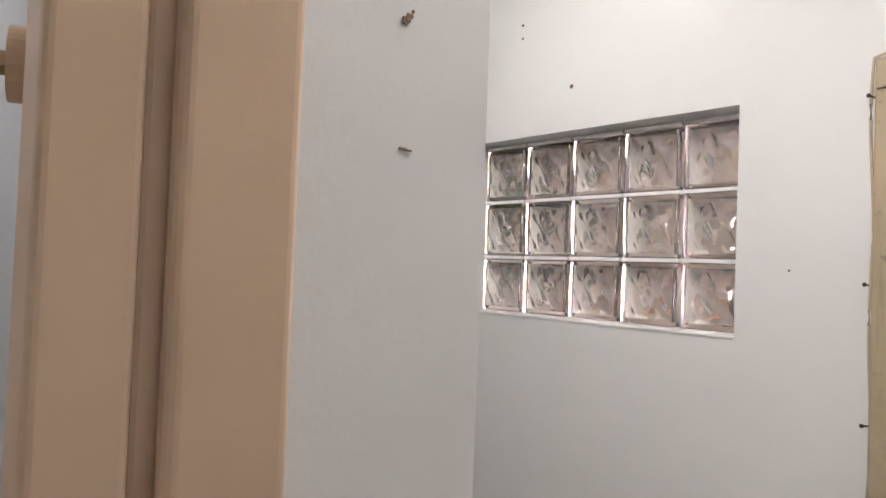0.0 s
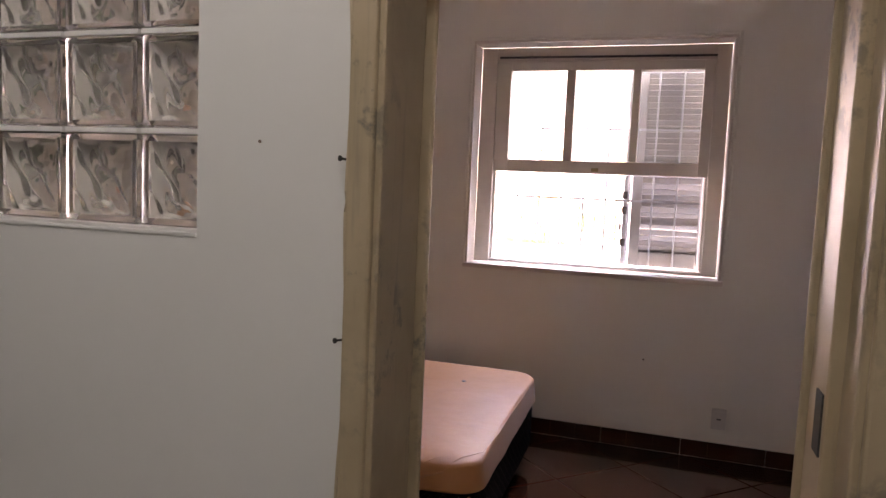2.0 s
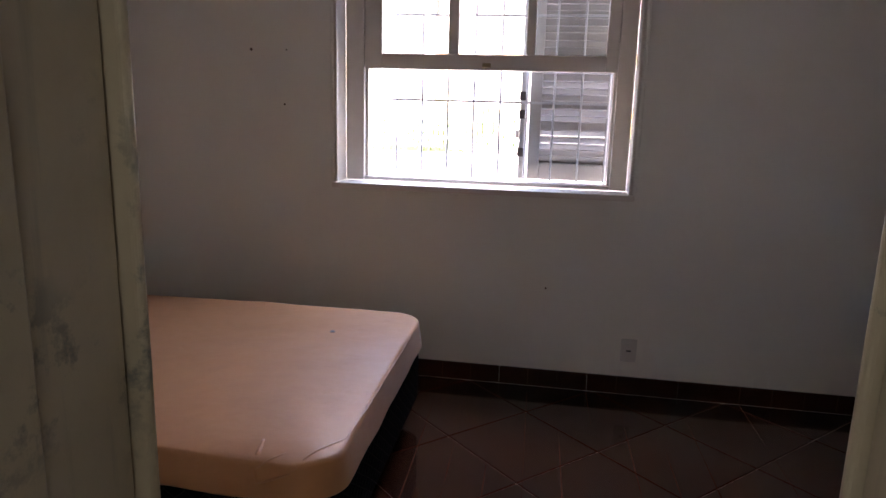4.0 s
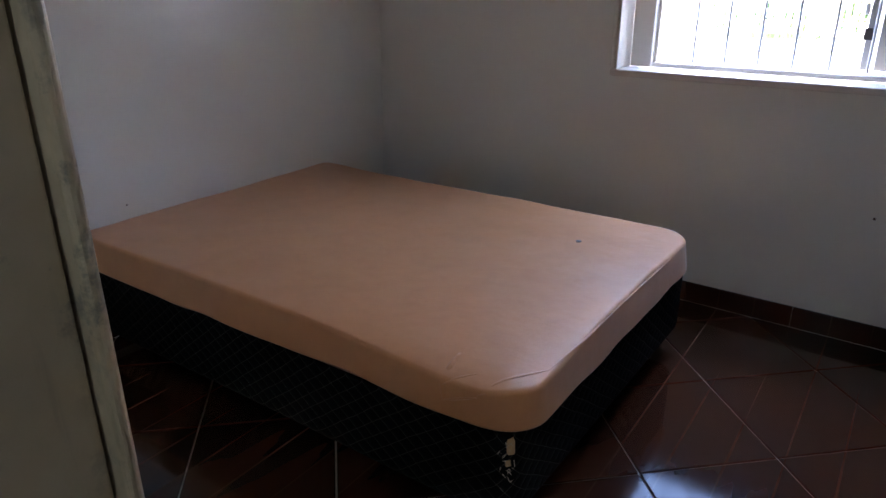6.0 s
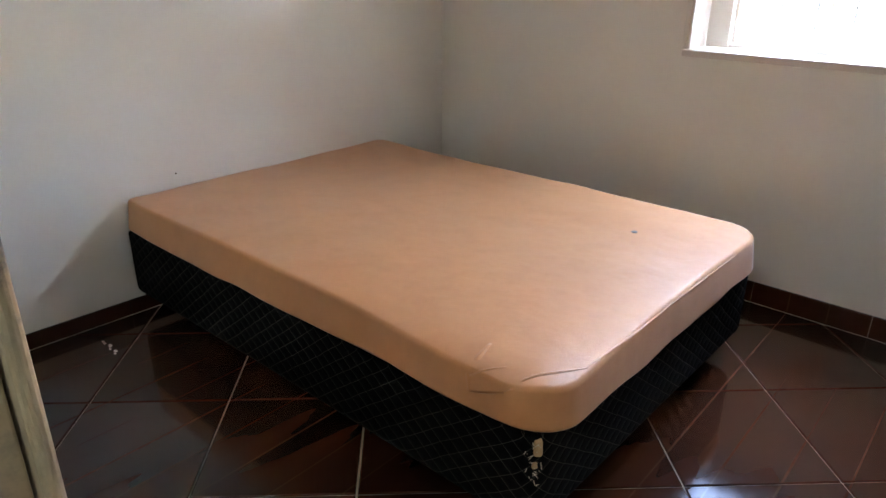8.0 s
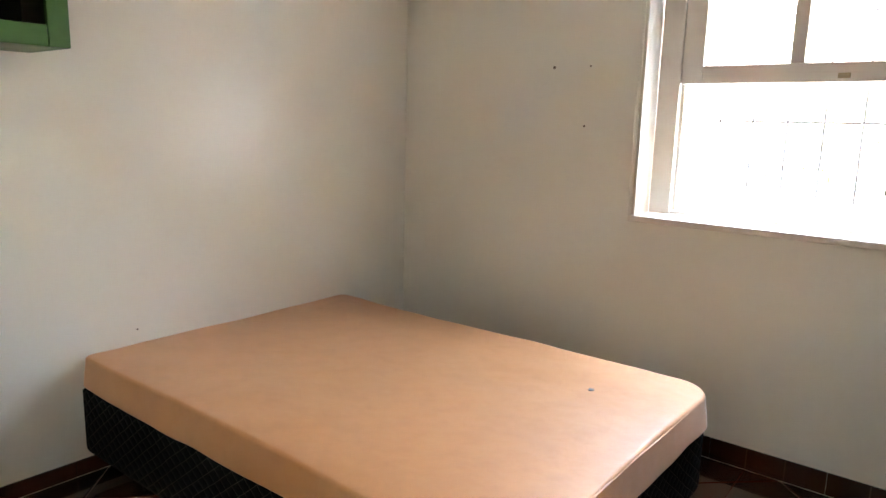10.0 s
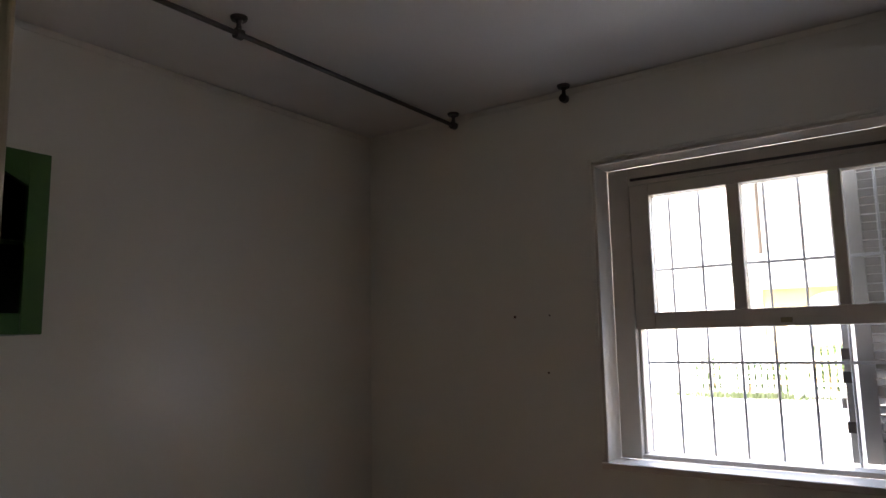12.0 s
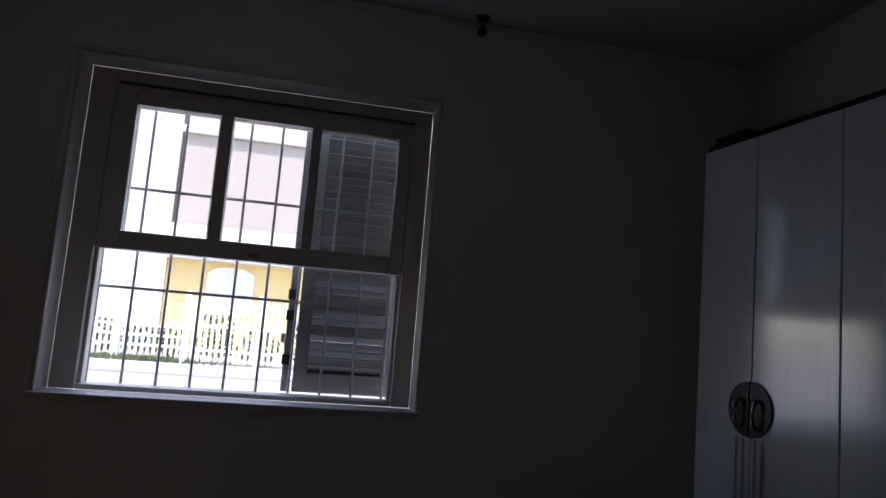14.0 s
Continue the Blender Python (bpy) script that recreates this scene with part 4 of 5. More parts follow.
def sink_counter():
    top, fx = 0.622, -1.72
    y0, y1 = -1.25, -0.025
    c = thing("sink_counter", (-1.93, -0.6, 0.58), "brushed stainless steel sink worktop with oval basin", "worktop")
    cx, cy, rx, ry = -1.935, -0.72, 0.165, 0.235
    bm = bmesh.new()
    n = 48
    outer = []
    for i in range(n):
        a = 2 * math.pi * i / n
        dx, dy = math.cos(a), math.sin(a)
        ts = []
        if dx > 1e-6: ts.append((fx - cx) / dx)
        if dx < -1e-6: ts.append((KIT_W + 0.02 - cx) / dx)
        if dy > 1e-6: ts.append((y1 - cy) / dy)
        if dy < -1e-6: ts.append((y0 - cy) / dy)
        t = min(ts)
        outer.append((cx + dx * t, cy + dy * t))
    for corner in ((fx, y1), (KIT_W + 0.02, y1), (KIT_W + 0.02, y0), (fx, y0)):
        k = min(range(n), key=lambda i: math.dist(outer[i], corner))
        outer[k] = corner
    rings = [[bm.verts.new((x, y, top - 0.034)) for x, y in outer], [bm.verts.new((x, y, top)) for x, y in outer]]
    for s, z in ((1.06, top), (1.03, top - 0.003), (0.98, top - 0.02), (0.93, top - 0.10), (0.80, top - 0.135), (0.4, top - 0.14), (0.12, top - 0.145)):
        rings.append([])
        for i in range(n):
            x, y = outer[i]
            d = Vector((x - cx, y - cy)).normalized()
            rr = 1 / math.sqrt((d.x / rx) ** 2 + (d.y / ry) ** 2)
            rings[-1].append(bm.verts.new((cx + d.x * rr * s, cy + d.y * rr * s, z)))
    for lo, hi in zip(rings, rings[1:]):
        for i in range(n):
            bm.faces.new((lo[i], lo[(i + 1) % n], hi[(i + 1) % n], hi[i]))
    bm.faces.new(rings[-1])
    smooth(sub("top", bm, M_STEEL, c), 35)
    sub("upstand", boxes((KIT_W, KIT_W + 0.02, y0, y1 - 0.02, top - 0.03, top + 0.045), bevel=0.004), M_STEEL, c)
    sub("drain", cyl((cx, cy, top - 0.1445), (cx, cy, top - 0.141), 0.03, 20), M_CHROME, c)
    for i in range(4):
        yy = -0.40 + 0.07 * i
        sub("drain_groove", boxes((-2.06, -1.80, yy - 0.004, yy + 0.004, top - 0.001, top + 0.0015), bevel=0.0007), M_STEEL, c)


sink_counter()


def base_cabinets():
    fx = -1.735
    w = thing("base_cabinet", (-1.95, -0.27, HALL_Z), "black drawer unit under the sink worktop", "cabinet")
    sub("body", boxes((KIT_W, fx - 0.02, -0.488, -0.045, HALL_Z + 0.08, 0.588)), M_WHITE_LAM, w)
    sub("plinth", boxes((KIT_W, fx - 0.06, -0.488, -0.045, HALL_Z, HALL_Z + 0.08)), M_BLACK_LAM, w)
    for a, b in ((0.37, 0.578), (0.16, 0.366), (-0.115, 0.156)):
        d = sub("drawer", boxes((fx - 0.019, fx, -0.486, -0.047, a, b), bevel=0.003), M_BLACK_LAM, w)
        zz = b - 0.092
        hd = bmesh.new()
        add_box(hd, fx + 0.020, fx + 0.030, -0.345, -0.145, zz - 0.012, zz + 0.012, bevel=0.004)
        add_box(hd, fx, fx + 0.021, -0.33, -0.32, zz - 0.005, zz + 0.005)
        add_box(hd, fx, fx + 0.021, -0.17, -0.16, zz - 0.005, zz + 0.005)
        sub("handle", hd, M_CHROME, d, "silver bar handle")
    v = thing("base_cabinet", (-1.95, -0.87, HALL_Z), "white sink base unit with plain doors", "cabinet")
    sub("body", boxes((KIT_W, fx - 0.02, -1.245, -0.492, HALL_Z + 0.08, 0.47)), M_WHITE_LAM, v)
    sub("plinth", boxes((KIT_W, fx - 0.06, -1.245, -0.492, HALL_Z, HALL_Z + 0.08)), M_BLACK_LAM, v)
    sub("apron", boxes((fx - 0.02, fx - 0.002, -1.245, -0.492, 0.472, 0.588)), M_WHITE_LAM, v)
    for a, b in ((-1.243, -0.872), (-0.868, -0.494)):
        sub("door", boxes((fx - 0.019, fx, a, b, HALL_Z + 0.085, 0.468), bevel=0.003), M_WHITE_LAM, v)


base_cabinets()


def corner_shelf():
    z = 1.226
    s = thing("corner_shelf", (-1.9, -0.1, z), "dark-topped wooden corner shelf with raw edge", "shelf")
    outline = [(-1.585, -0.003), (-1.60, -0.02), (KIT_W + 0.02, -0.315), (KIT_W + 0.003, -0.31), (KIT_W + 0.003, -0.003)]
    sub("board", prism(outline, "z", z - 0.018, z), M_SHELF, s)
    inner = [(-1.62, -0.006), (KIT_W + 0.02, -0.295), (KIT_W + 0.006, -0.29), (KIT_W + 0.006, -0.006)]
    sub("top_face", prism(inner, "z", z, z + 0.002), M_SHELFTOP, s, "dark stained top")
    for x in (-1.70, -2.02):
        c = thing("shelf_clip", (x, 0.0, z), "grey plastic shelf clip screwed to wall", "shelf clip", "shelf clips")
        clip_shape(c, x, z - 0.006)
    c = thing("shelf_clip", (-1.778, 0.0, 1.512), "empty grey shelf clip screwed to wall", "shelf clip", "shelf clips")
    clip_shape(c, -1.778, 1.512)
    for x, y, r in ((-1.93, -0.002, 0.014), (-1.90, -0.002, 0.009), (-1.965, -0.002, 0.008)):
        tagged(part("wall_stain", cyl((x, -0.0005, z - 0.055 - r), (x, -0.002, z - 0.055 - r), r, 9), M_MARK), "brown stain on the wall below the shelf", "stain", "wall stains")


def clip_shape(c, x, z):
    up = [(0.0, 0.007), (-0.055, 0.009), (-0.050, 0.018), (-0.020, 0.032), (0.0, 0.036)]
    lo = [(0.0, -0.019), (-0.070, -0.017), (-0.062, -0.030), (-0.035, -0.050), (0.0, -0.062)]
    sub("upper_jaw", prism(up, "x", x - 0.012, x + 0.012), M_GREY, c)
    sub("lower_jaw", prism(lo, "x", x - 0.012, x + 0.012), M_GREY, c)
    sub("back", boxes((x - 0.012, x + 0.012, -0.006, -0.0005, -0.02, 0.008)), M_GREY, c)
    for o in c.children:
        for v in o.data.vertices:
            v.co.z += z


corner_shelf()


def bottle():
    x, y, z = -1.80, -0.105, 1.228
    b = thing("bottle", (x, y, z), "clear plastic bottle standing on the corner shelf", "bottle")
    prof = [(0.026, 0.0), (0.032, 0.006), (0.032, 0.06), (0.030, 0.07), (0.032, 0.08), (0.032, 0.15), (0.026, 0.172), (0.013, 0.192), (0.012, 0.205)]
    o = smooth(sub("body", lathe(prof, (x, y, z), 24), M_BOTTLE, b), 60)
    o.visible_shadow = False
    smooth(sub("cap", lathe([(0.014, 0.203), (0.015, 0.206), (0.015, 0.222), (0.012, 0.225)], (x, y, z), 18), M_PLASTIC, b, "white plastic cap"))


bottle()


def kitchen_tiles():
    k = thing("kitchen_tiles", (KIT_W, -0.6, 0.78), "pale patterned glazed wall tiles behind sink", "tiles", "", "structure")
    first = None
    for j, (z0, z1) in enumerate(((0.785, 1.245), (1.25, 1.36))):
        for i in range(4):
            y1 = -0.062 - i * 0.308
            a, b = y1 - 0.305, y1
            if a < -1.29:
                a = -1.285
            sub("tile", boxes((KIT_W, KIT_W + 0.008, a, b, z0, z1), bevel=0.0015, seg=1), M_KTILE, k)
    sub("edge_line", boxes((KIT_W, KIT_W + 0.009, -1.285, -0.062, 0.778, 0.7845)), M_MARK, k)


kitchen_tiles()

# scrapes and holes on hall walls
for x, z, r in ((-1.028, 2.036, 0.007), (-1.247, 2.286, 0.005), (-1.246, 2.24, 0.004), (-0.34, 1.46, 0.003)):
    tagged(part("wall_hole", cyl((x, 0.0005, z), (x, -0.002, z), r, 10), M_MARK), "small dark screw hole in the painted wall", "hole", "wall holes")
for y, z, a, b in ((-1.438, 1.527, 0.004, 0.0012), (-1.433, 1.5266, 0.004, 0.0008), (-1.436, 1.634, 0.0032, 0.0016), (-1.438, 1.631, 0.0022, 0.0026), (-1.442, 1.629, 0.0014, 0.003), (-1.433, 1.638, 0.0012, 0.0014)):
    tagged(part("wall_scrape", boxes((NEAR_X - 0.0005, NEAR_X + 0.0015, y - a, y + a, z - b, z + b), bevel=0.0007), M_SCRAPE), "brown scrape in the white wall paint", "scrape", "wall scrapes")


def bathroom_door():
    d = thing("bathroom_door_frame", (NEAR_X, BD_N, HALL_Z), "cream-painted wooden bathroom door frame", "door frame", "", "structure")
    sub("casing", boxes((NEAR_X, NEAR_X + 0.020, BD_N + 0.034, BD_N + 0.118, HALL_Z, 1.97), bevel=0.009, seg=4), M_CREAM, d)
    sub("casing", boxes((NEAR_X, NEAR_X + 0.020, BD_S - 0.12, BD_S - 0.028, HALL_Z, 1.97), bevel=0.008, seg=3), M_CREAM, d)
    sub("casing", boxes((NEAR_X, NEAR_X + 0.021, BD_S - 0.028, BD_N + 0.032, 1.876, 1.97), bevel=0.008, seg=3), M_CREAM, d)
    sub("jamb", boxes((NEAR_X - 0.035, NEAR_X + 0.012, BD_N - 0.038, BD_N + 0.018, HALL_Z, 1.875), (NEAR_X - 0.13, NEAR_X - 0.035, BD_N - 0.004, BD_N + 0.018, HALL_Z, 1.875),
        (NEAR_X - 0.10, NEAR_X + 0.002, BD_N + 0.0175, BD_N + 0.048, HALL_Z, 1.875), bevel=0.006, seg=3), M_CREAM, d)
    sub("jamb", boxes((NEAR_X - 0.13, NEAR_X - 0.004, BD_S - 0.026, BD_S + 0.012, HALL_Z, 1.875), bevel=0.006, seg=3), M_CREAM, d)
    leaf = thing("bathroom_door", (NEAR_X - 0.15, BD_N, HALL_Z), "cream wooden bathroom door standing open inwards", "door", "", "structure")
    sub("leaf", boxes((NEAR_X - 0.765, NEAR_X - 0.135, BD_N + 0.016, BD_N + 0.051, HALL_Z + 0.01, 1.865), bevel=0.003), M_CREAM, leaf)
    kx, kz = -0.332, 1.596
    k = sub("knob", cyl((kx, BD_N + 0.017, kz), (kx, BD_N - 0.040, kz), 0.033, 28), M_CREAM, leaf, "round pale knob plate")
    sub("shaft", cyl((kx, BD_N - 0.039, kz), (kx, BD_N - 0.11, kz), 0.0105, 16), M_BRASS, k)
    h = Vector((NEAR_X - 0.135, BD_N + 0.016, 0))
    leaf.matrix_basis = Matrix.Translation(h) @ Matrix.Rotation(radians(-15), 4, "Z") @ Matrix.Translation(-h) @ Matrix.Translation(leaf.location)


bathroom_door()


def round_lamp(x, y, glow):
    l = thing("unseen_ceiling_lamp", (x, y, CEIL), "unseen round white ceiling lamp, switched on", "ceiling lamp", "ceiling lamps")
    smooth(sub("base", lathe([(0.10, 0.0), (0.17, -0.004), (0.17, -0.02), (0.16, -0.024)][::-1], (x, y, CEIL), 32), M_PLASTIC, l))
    smooth(sub("diffuser", lathe([(0.05, -0.075), (0.11, -0.062), (0.15, -0.025)], (x, y, CEIL), 32), glow, l))


# first (hall) and last (bathroom) are unseen lamps added to brighten walls there
round_lamp(0.14, -1.05, M_LAMP_FILL)
round_lamp(-0.98, -0.66, M_LAMP_DIM)
round_lamp(-0.95, -2.1, M_LAMP_DIM)


# ---- street outside ----
M_ASPHALT = paint("pale_street_concrete", (0.36, 0.345, 0.33), (0.28, 0.265, 0.25), 0.9, 0.6, 120, 0.4, 0.7)
M_PAVE = paint("pavement_concrete", (0.46, 0.45, 0.43), (0.36, 0.35, 0.33), 0.9, 0.6, 120, 0.4, 0.9)
M_YELLOW = paint("yellow_wall_paint", (0.78, 0.60, 0.27), (0.70, 0.52, 0.22), 0.8, 0.5, 60, 0.3, 0.8)
M_WHITEOUT = paint("white_wall_paint", (0.78, 0.76, 0.73), (0.68, 0.65, 0.60), 0.8, 0.5, 60, 0.3, 0.8)
M_FENCE = paint("white_fence_paint", (0.80, 0.79, 0.77), (0.66, 0.64, 0.6), 0.5, 0.4, 60, 0.2, 3.0)
M_ROOF = paint("clay_roof", (0.35, 0.14, 0.07), (0.22, 0.09, 0.05), 0.85, 0.6, 60, 0.4, 2.0)
M_CREAMOUT = paint("cream_upper_wall", (0.74, 0.66, 0.52), (0.64, 0.56, 0.43), 0.8, 0.5, 60, 0.3, 0.8)
M_PINKOUT = paint("pale_upper_wall", (0.52, 0.46, 0.41), (0.45, 0.39, 0.34), 0.8, 0.5, 60, 0.3, 0.8)
M_LEAF = paint("leaves", (0.07, 0.13, 0.035), (0.04, 0.08, 0.02), 0.6, 0.7, 60, 0.2, 8.0)
M_GRASS = paint("grass_tufts", (0.10, 0.13, 0.05), (0.07, 0.09, 0.035), 0.7, 0.7, 60, 0.2, 6.0)
M_DARKWIN = paint("dark_window_glass", (0.08, 0.09, 0.10), (0.05, 0.05, 0.06), 0.15, 0.4, 40, 0.02, 2.0)

setting("ground", boxes((-400, 400, 3.07, 800, STREET - 0.35, STREET - 0.12)), M_PAVE, "grey ground reaching to the horizon", "ground")
setting("pavement", boxes((-60, 60, 3.07, 6.0, STREET - 0.12, STREET), bevel=0.02), M_PAVE, "grey concrete pavement below the window", "pavement")
setting("road", boxes((-80, 80, 6.02, 16.3, STREET - 0.12, STREET - 0.10)), M_ASPHALT, "sunlit pale concrete street", "road")
setting("far_pavement", boxes((-60, 60, 16.35, 23.4, STREET - 0.12, STREET), bevel=0.03), M_PAVE, "sunlit concrete pavement across the street", "pavement")

FENCE_Y, FENCE_H = 18.8, 1.72


def picket_fence(x0, x1, y, h, name="picket_fence"):
    f = thing(name, ((x0 + x1) / 2, y, STREET), "white painted picket fence across the street", "fence")
    me = None
    n = int((x1 - x0) / 0.145)
    for i in range(n):
        x = x0 + (i + 0.5) * (x1 - x0) / n
        if me is None:
            p = sub("picket", prism([(-0.036, 0.07), (0.036, 0.07), (0.036, h - 0.05), (0.0, h), (-0.036, h - 0.05)], "y", -0.012, 0.012), M_FENCE, f)
            bmv = p.data
            for v in bmv.vertices:
                v.co += f.location
            me = bmv
            p.location = (x - f.location.x, 0, 0)
        else:
            o = bpy.data.objects.new("picket", me)
            scene.collection.objects.link(o)
            o.parent = f
            o.location = (x - f.location.x, 0, 0)
    for z in (0.32, h * 0.55, h - 0.22):
        sub("rail", boxes((x0, x1, y + 0.013, y + 0.045, STREET + z, STREET + z + 0.07)), M_FENCE, f)
    k = int((x1 - x0) / 2.2) + 1
    for i in range(k + 1):
        x = x0 + i * (x1 - x0) / k
        sub("post", boxes((x - 0.07, x + 0.07, y - 0.06, y + 0.08, STREET, STREET + h + 0.12), bevel=0.02), M_FENCE, f)
    return f


picket_fence(-9.5, -2.62, FENCE_Y + 0.6, 1.05)
picket_fence(-2.6, 6.5, FENCE_Y, FENCE_H)


def arched_window(owner, cx, z0, w, h, y):
    """White shuttered window with a flat arch, standing proud of the wall."""
    out = [(cx - w / 2, z0), (cx + w / 2, z0), (cx + w / 2, z0 + h * 0.82)]
    for k in range(1, 12):
        a = radians(180 * k / 12)
        out.append((cx + w / 2 * math.cos(a), z0 + h * 0.82 + h * 0.18 * math.sin(a)))
    out.append((cx - w / 2, z0 + h * 0.82))
    win = sub("window", prism(out, "y", y - 0.06, y), M_FENCE, owner, "white arched shuttered window")
    for k in range(4):
        a = cx - w / 2 + 0.05 + k * (w - 0.1) / 4
        sub("leaf", boxes((a + 0.015, a + (w - 0.1) / 4 - 0.015, y - 0.085, y - 0.06, z0 + 0.06, z0 + h * 0.8), bevel=0.008), M_FENCE, win)


def yellow_house():
    y = 24.0
    h = thing("house", (1.0, y, STREET), "yellow house with white arched windows and pale upper storeys", "house")
    sub("wall", boxes((-4.19, 9.0, y, y + 7, STREET, 2.95)), M_YELLOW, h)
    sub("slab", boxes((-4.2, 9.2, y - 0.7, y + 7.1, 2.95, 3.20), bevel=0.03), M_WHITEOUT, h)
    sub("upper_wall", boxes((-4.05, 9.0, y - 0.3, y + 7, 3.20, 7.1)), M_PINKOUT, h)
    sub("balcony_wall", boxes((-4.1, 9.1, y - 0.66, y - 0.54, 3.20, 4.05), bevel=0.03), M_WHITEOUT, h)
    sub("band", boxes((-4.15, 9.1, y - 0.5, y - 0.3, 7.1, 7.35), bevel=0.02), M_WHITEOUT, h)
    sub("top_wall", boxes((-4.05, 9.0, y - 0.28, y + 7, 7.35, 12.0)), M_CREAMOUT, h)
    for x in (1.9, 5.3):
        w = sub("upper_window", boxes((x - 0.6, x + 0.6, y - 0.33, y - 0.3, 4.95, 6.2), bevel=0.01), M_FENCE, h)
        sub("glass", boxes((x - 0.5, x + 0.5, y - 0.345, y - 0.33, 5.05, 6.1)), M_DARKWIN, w)
    arched_window(h, -2.13, 1.2, 1.5, 1.6, y)
    arched_window(h, 1.9, 1.2, 1.5, 1.6, y)
    sub("roof", prism([(y - 0.9, 12.0), (y + 7.6, 12.0), (y + 3.3, 13.8)], "x", -4.7, 9.6), M_ROOF, h)


yellow_house()


def white_house():
    y = 23.85
    h = thing("house", (-9.0, y, STREET), "white rendered neighbouring house with arched doorway", "house")
    sub("wall", boxes((-12.5, -4.2, y, y + 6, STREET, 11.5)), M_WHITEOUT, h)
    sub("ledge", boxes((-12.5, -4.15, y - 0.12, y, 3.6, 3.75), bevel=0.02), M_WHITEOUT, h)
    sub("roof", prism([(y - 0.5, 11.5), (y + 6.5, 11.5), (y + 3, 13.0)], "x", -12.9, -4.2), M_ROOF, h)
    arched_window(h, -5.75, 0.5, 1.3, 2.25, y)


white_house()


def shrub(x, y, r, h, seed, name="shrub", material=None):
    rnd = random.Random(seed)
    s = thing(name, (x, y, STREET), "green leafy shrub behind the white fence", "shrub", "shrubs")
    tr = bmesh.new()
    for i in range(5):
        a = rnd.uniform(0, 6.28)
        add_cyl(tr, (x, y, STREET), (x + r * 0.6 * math.cos(a), y + r * 0.6 * math.sin(a), STREET + h * rnd.uniform(0.6, 0.9)), 0.025, 6, 0.008)
    sub("stems", tr, M_RAWWOOD, s)
    bm = bmesh.new()
    for i in range(420):
        a, u = rnd.uniform(0, 6.28), rnd.uniform(0, 1) ** 0.5
        z = STREET + h * rnd.uniform(0.12, 1.0)
        rr = r * u * (1.1 - 0.5 * abs((z - STREET) / h - 0.5))
        p = Vector((x + rr * math.cos(a), y + rr * math.sin(a), z))
        q = Euler((rnd.uniform(0, 6), rnd.uniform(0, 6), rnd.uniform(0, 6))).to_matrix()
        l = rnd.uniform(0.05, 0.10)
        vs = [bm.verts.new(p + q @ Vector(c)) for c in ((-l, 0, 0), (0, -l * 0.4, 0.01), (l, 0, 0), (0, l * 0.4, 0.01))]
        bm.faces.new(vs)
    sub("leaves", bm, material or M_LEAF, s)


for i, (x, y, r, h) in enumerate(((-5.0, 20.3, 0.5, 0.95), (-4.0, 20.2, 0.45, 0.85), (-3.2, 20.4, 0.5, 0.8), (-1.9, 19.7, 0.5, 1.25), (-0.8, 19.8, 0.55, 0.9), (0.4, 19.7, 0.5, 1.3), (1.6, 19.9, 0.6, 1.1), (3.0, 19.8, 0.55, 1.2))):
    shrub(x, y, r, h, 40 + i)


def grass():
    rnd = random.Random(9)
    bm = bmesh.new()
    for i in range(900):
        x = rnd.gauss(-3.6, 0.8)
        y = FENCE_Y + rnd.uniform(-0.35, 0.5)
        l = rnd.uniform(0.06, 0.2)
        a = rnd.uniform(0, 6.28)
        d = Vector((math.cos(a), math.sin(a), 0)) * 0.02
        b = Vector((x, y, STREET - 0.005))
        bm.faces.new([bm.verts.new(b + d), bm.verts.new(b - d), bm.verts.new(b + Vector((rnd.uniform(-0.05, 0.05), rnd.uniform(-0.05, 0.05), l)))])
    tagged(part("weeds", bm, M_GRASS), "green weeds growing at the foot of the fence", "weeds", "", "stuff")


grass()


# ---- floor tiles and skirting, last ----
def clip_poly(poly, axis, value, keep_less):
    out = []
    for i, p in enumerate(poly):
        q = poly[(i + 1) % len(poly)]
        a = (p[axis] <= value) == keep_less
        b = (q[axis] <= value) == keep_less
        if a:
            out.append(p)
        if a != b:
            s = (value - p[axis]) / (q[axis] - p[axis])
            out.append((p[0] + (q[0] - p[0]) * s, p[1] + (q[1] - p[1]) * s))
    return out


PITCH, JOINT = 0.43, 0.006


def tile_piece(poly, h=0.008):
    """One tile: flat top, a narrow bevelled arris, sides down to the bed."""
    cx = sum(p[0] for p in poly) / len(poly)
    cy = sum(p[1] for p in poly) / len(poly)
    bm = bmesh.new()
    lo = [bm.verts.new((x, y, -0.006)) for x, y in poly]
    mid = [bm.verts.new((x, y, -0.0018)) for x, y in poly]
    hi = []
    for x, y in poly:
        d = math.hypot(x - cx, y - cy)
        s = max(0.0, 1 - 0.003 / max(d, 0.004))
        hi.append(bm.verts.new((cx + (x - cx) * s, cy + (y - cy) * s, 0.0)))
    n = len(poly)
    for a, b in ((lo, mid), (mid, hi)):
        for i in range(n):
            bm.faces.new((a[i], a[(i + 1) % n], b[(i + 1) % n], b[i]))
    bm.faces.new(hi)
    return bm


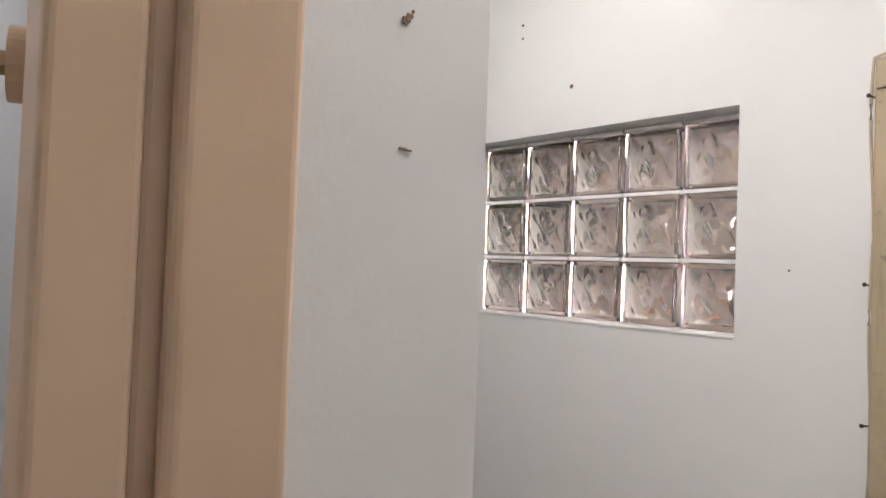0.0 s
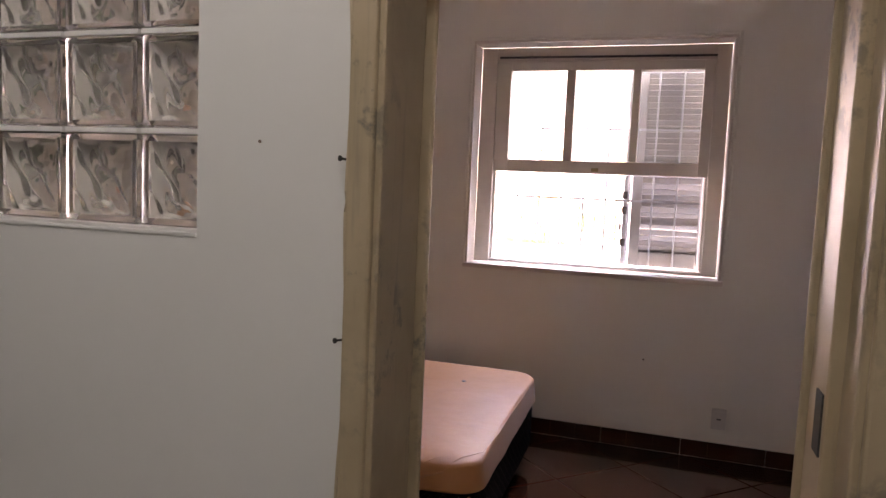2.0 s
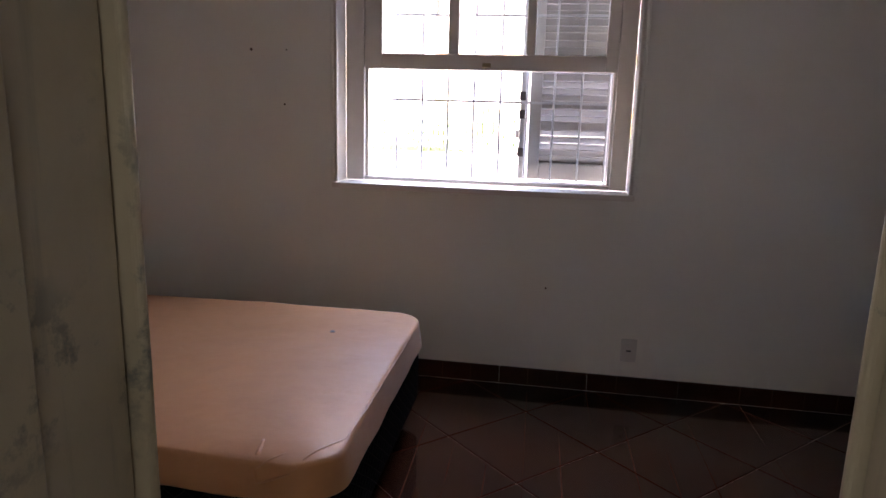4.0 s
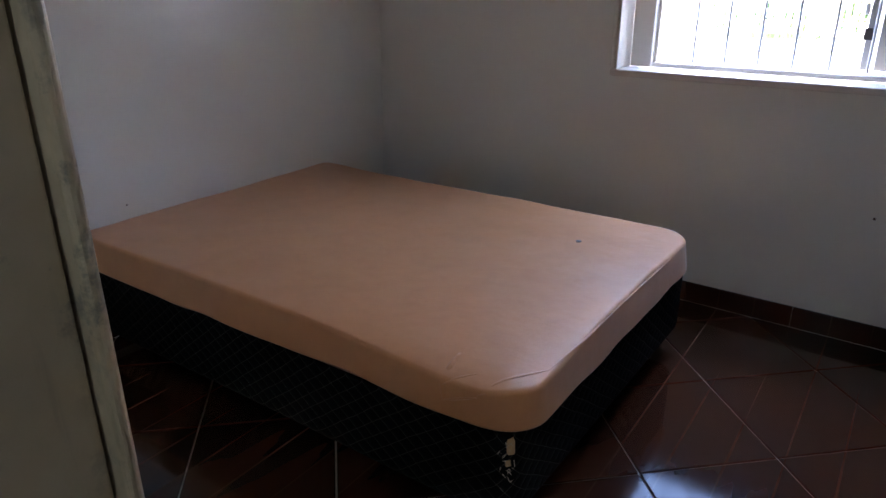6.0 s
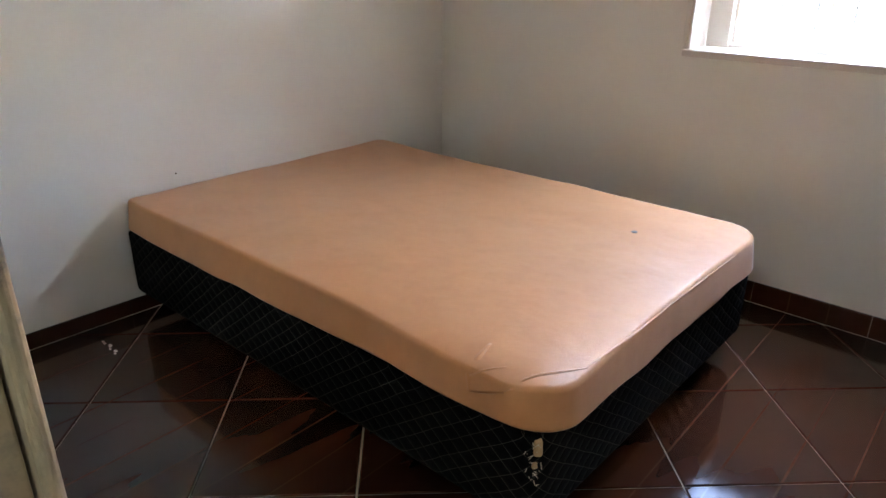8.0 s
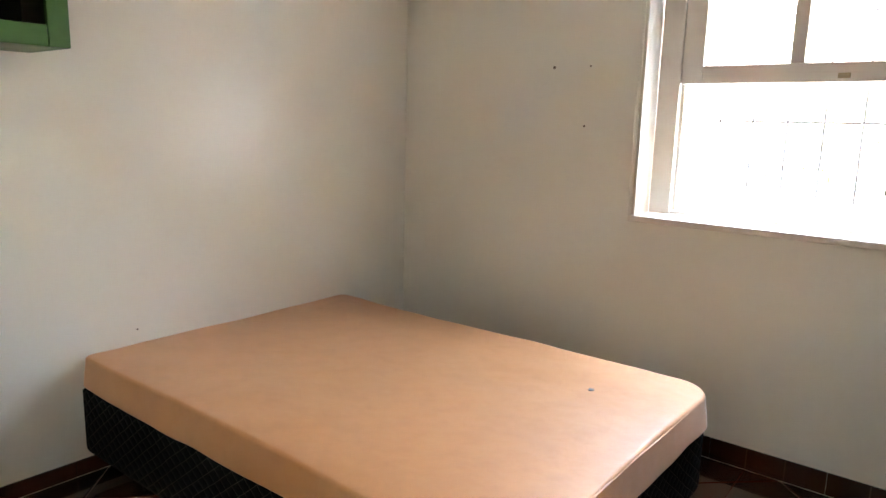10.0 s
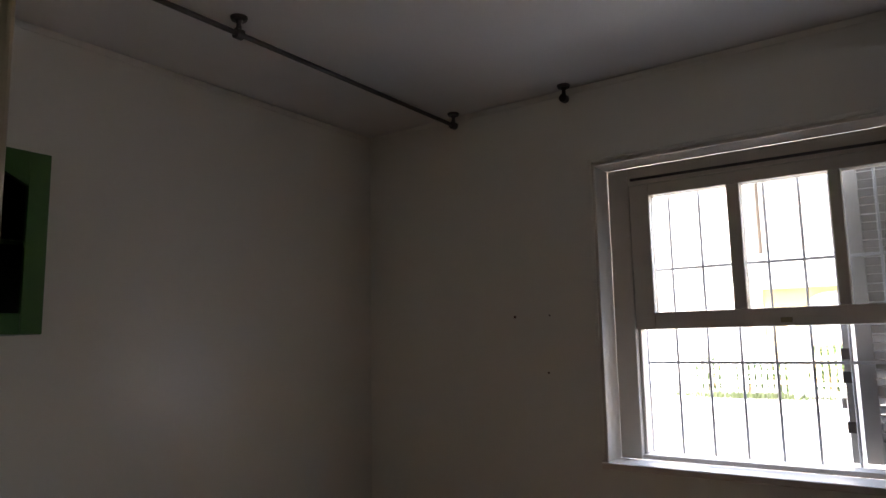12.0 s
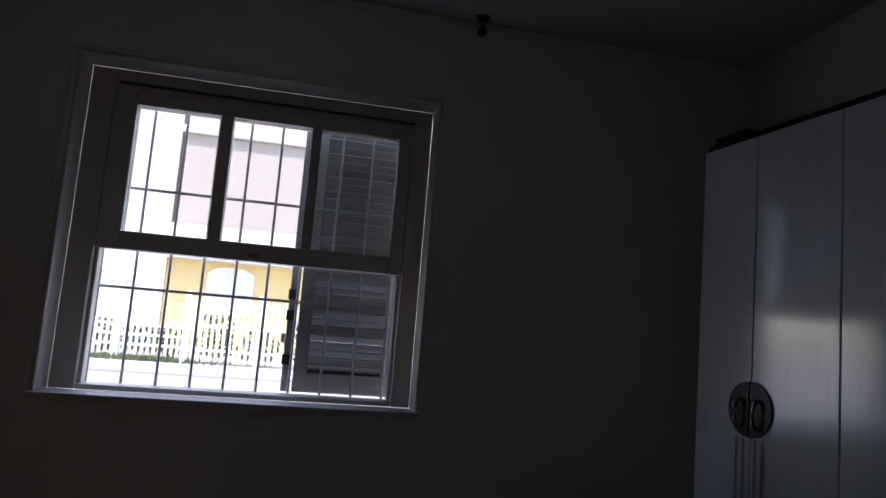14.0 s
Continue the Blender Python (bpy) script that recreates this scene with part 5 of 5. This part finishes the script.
def floor_tiles():
    half = PITCH / 2 - JOINT / 2
    r2 = math.sqrt(0.5)
    for iu in range(-8, 14):
        for iv in range(-6, 16):
            u, v = -0.205 + PITCH * (iu + 0.5), 1.165 + PITCH * (iv - 4 + 0.5)
            poly = []
            for du, dv in ((-half, -half), (half, -half), (half, half), (-half, half)):
                uu, vv = u + du, v + dv
                poly.append(((uu - vv) * r2, (uu + vv) * r2))
            for axis, val, less in ((0, WEST + 0.011, False), (0, EAST - 0.011, True), (1, SOUTH + 0.002, False), (1, NORTH - 0.011, True)):
                if poly:
                    poly = clip_poly(poly, axis, val, less)
            if len(poly) < 3:
                continue
            area = abs(sum(poly[i][0] * poly[(i + 1) % len(poly)][1] - poly[(i + 1) % len(poly)][0] * poly[i][1] for i in range(len(poly)))) / 2
            if area < 0.0008:
                continue
            part("tile", tile_piece(poly), M_TILE, floor)


floor_tiles()


def skirting():
    k = thing("baseboard", (0, NORTH, 0), "dark brown glazed tile skirting along the walls", "skirting", "", "structure")
    h, hw = 0.088, 0.060
    x = WEST + 0.02
    while x < EAST - 0.03:
        x1 = min(x + 0.427, EAST - 0.012)
        sub("tile", boxes((x, x1 - 0.0012, NORTH - 0.010, NORTH, 0.0, h), bevel=0.0015, seg=1), M_TILE, k)
        x = x1
    y = SOUTH + 0.03
    while y < NORTH - 0.02:
        y1 = min(y + 0.427, NORTH - 0.012)
        for a, b in ((WEST, WEST + 0.010), (EAST - 0.010, EAST)):
            sub("tile", boxes((a, b, y, y1 - 0.0012, 0.0, hw), bevel=0.0015, seg=1), M_TILE, k)
        y = y1


skirting()


def floor_chips():
    rnd = random.Random(4)
    bm = bmesh.new()
    for i in range(7):
        u = i / 6
        x, y = -1.915 + 0.105 * u + rnd.uniform(-0.006, 0.006), 0.872 - 0.008 * u + rnd.uniform(-0.006, 0.006)
        r = rnd.uniform(0.004, 0.009)
        add_box(bm, x - r, x + r, y - r * 0.6, y + r * 0.6, 0.0005, 0.0025)
    tagged(part("plaster_crumbs", bm, M_MORTAR), "white plaster crumbs at a chipped tile corner", "crumbs")


floor_chips()
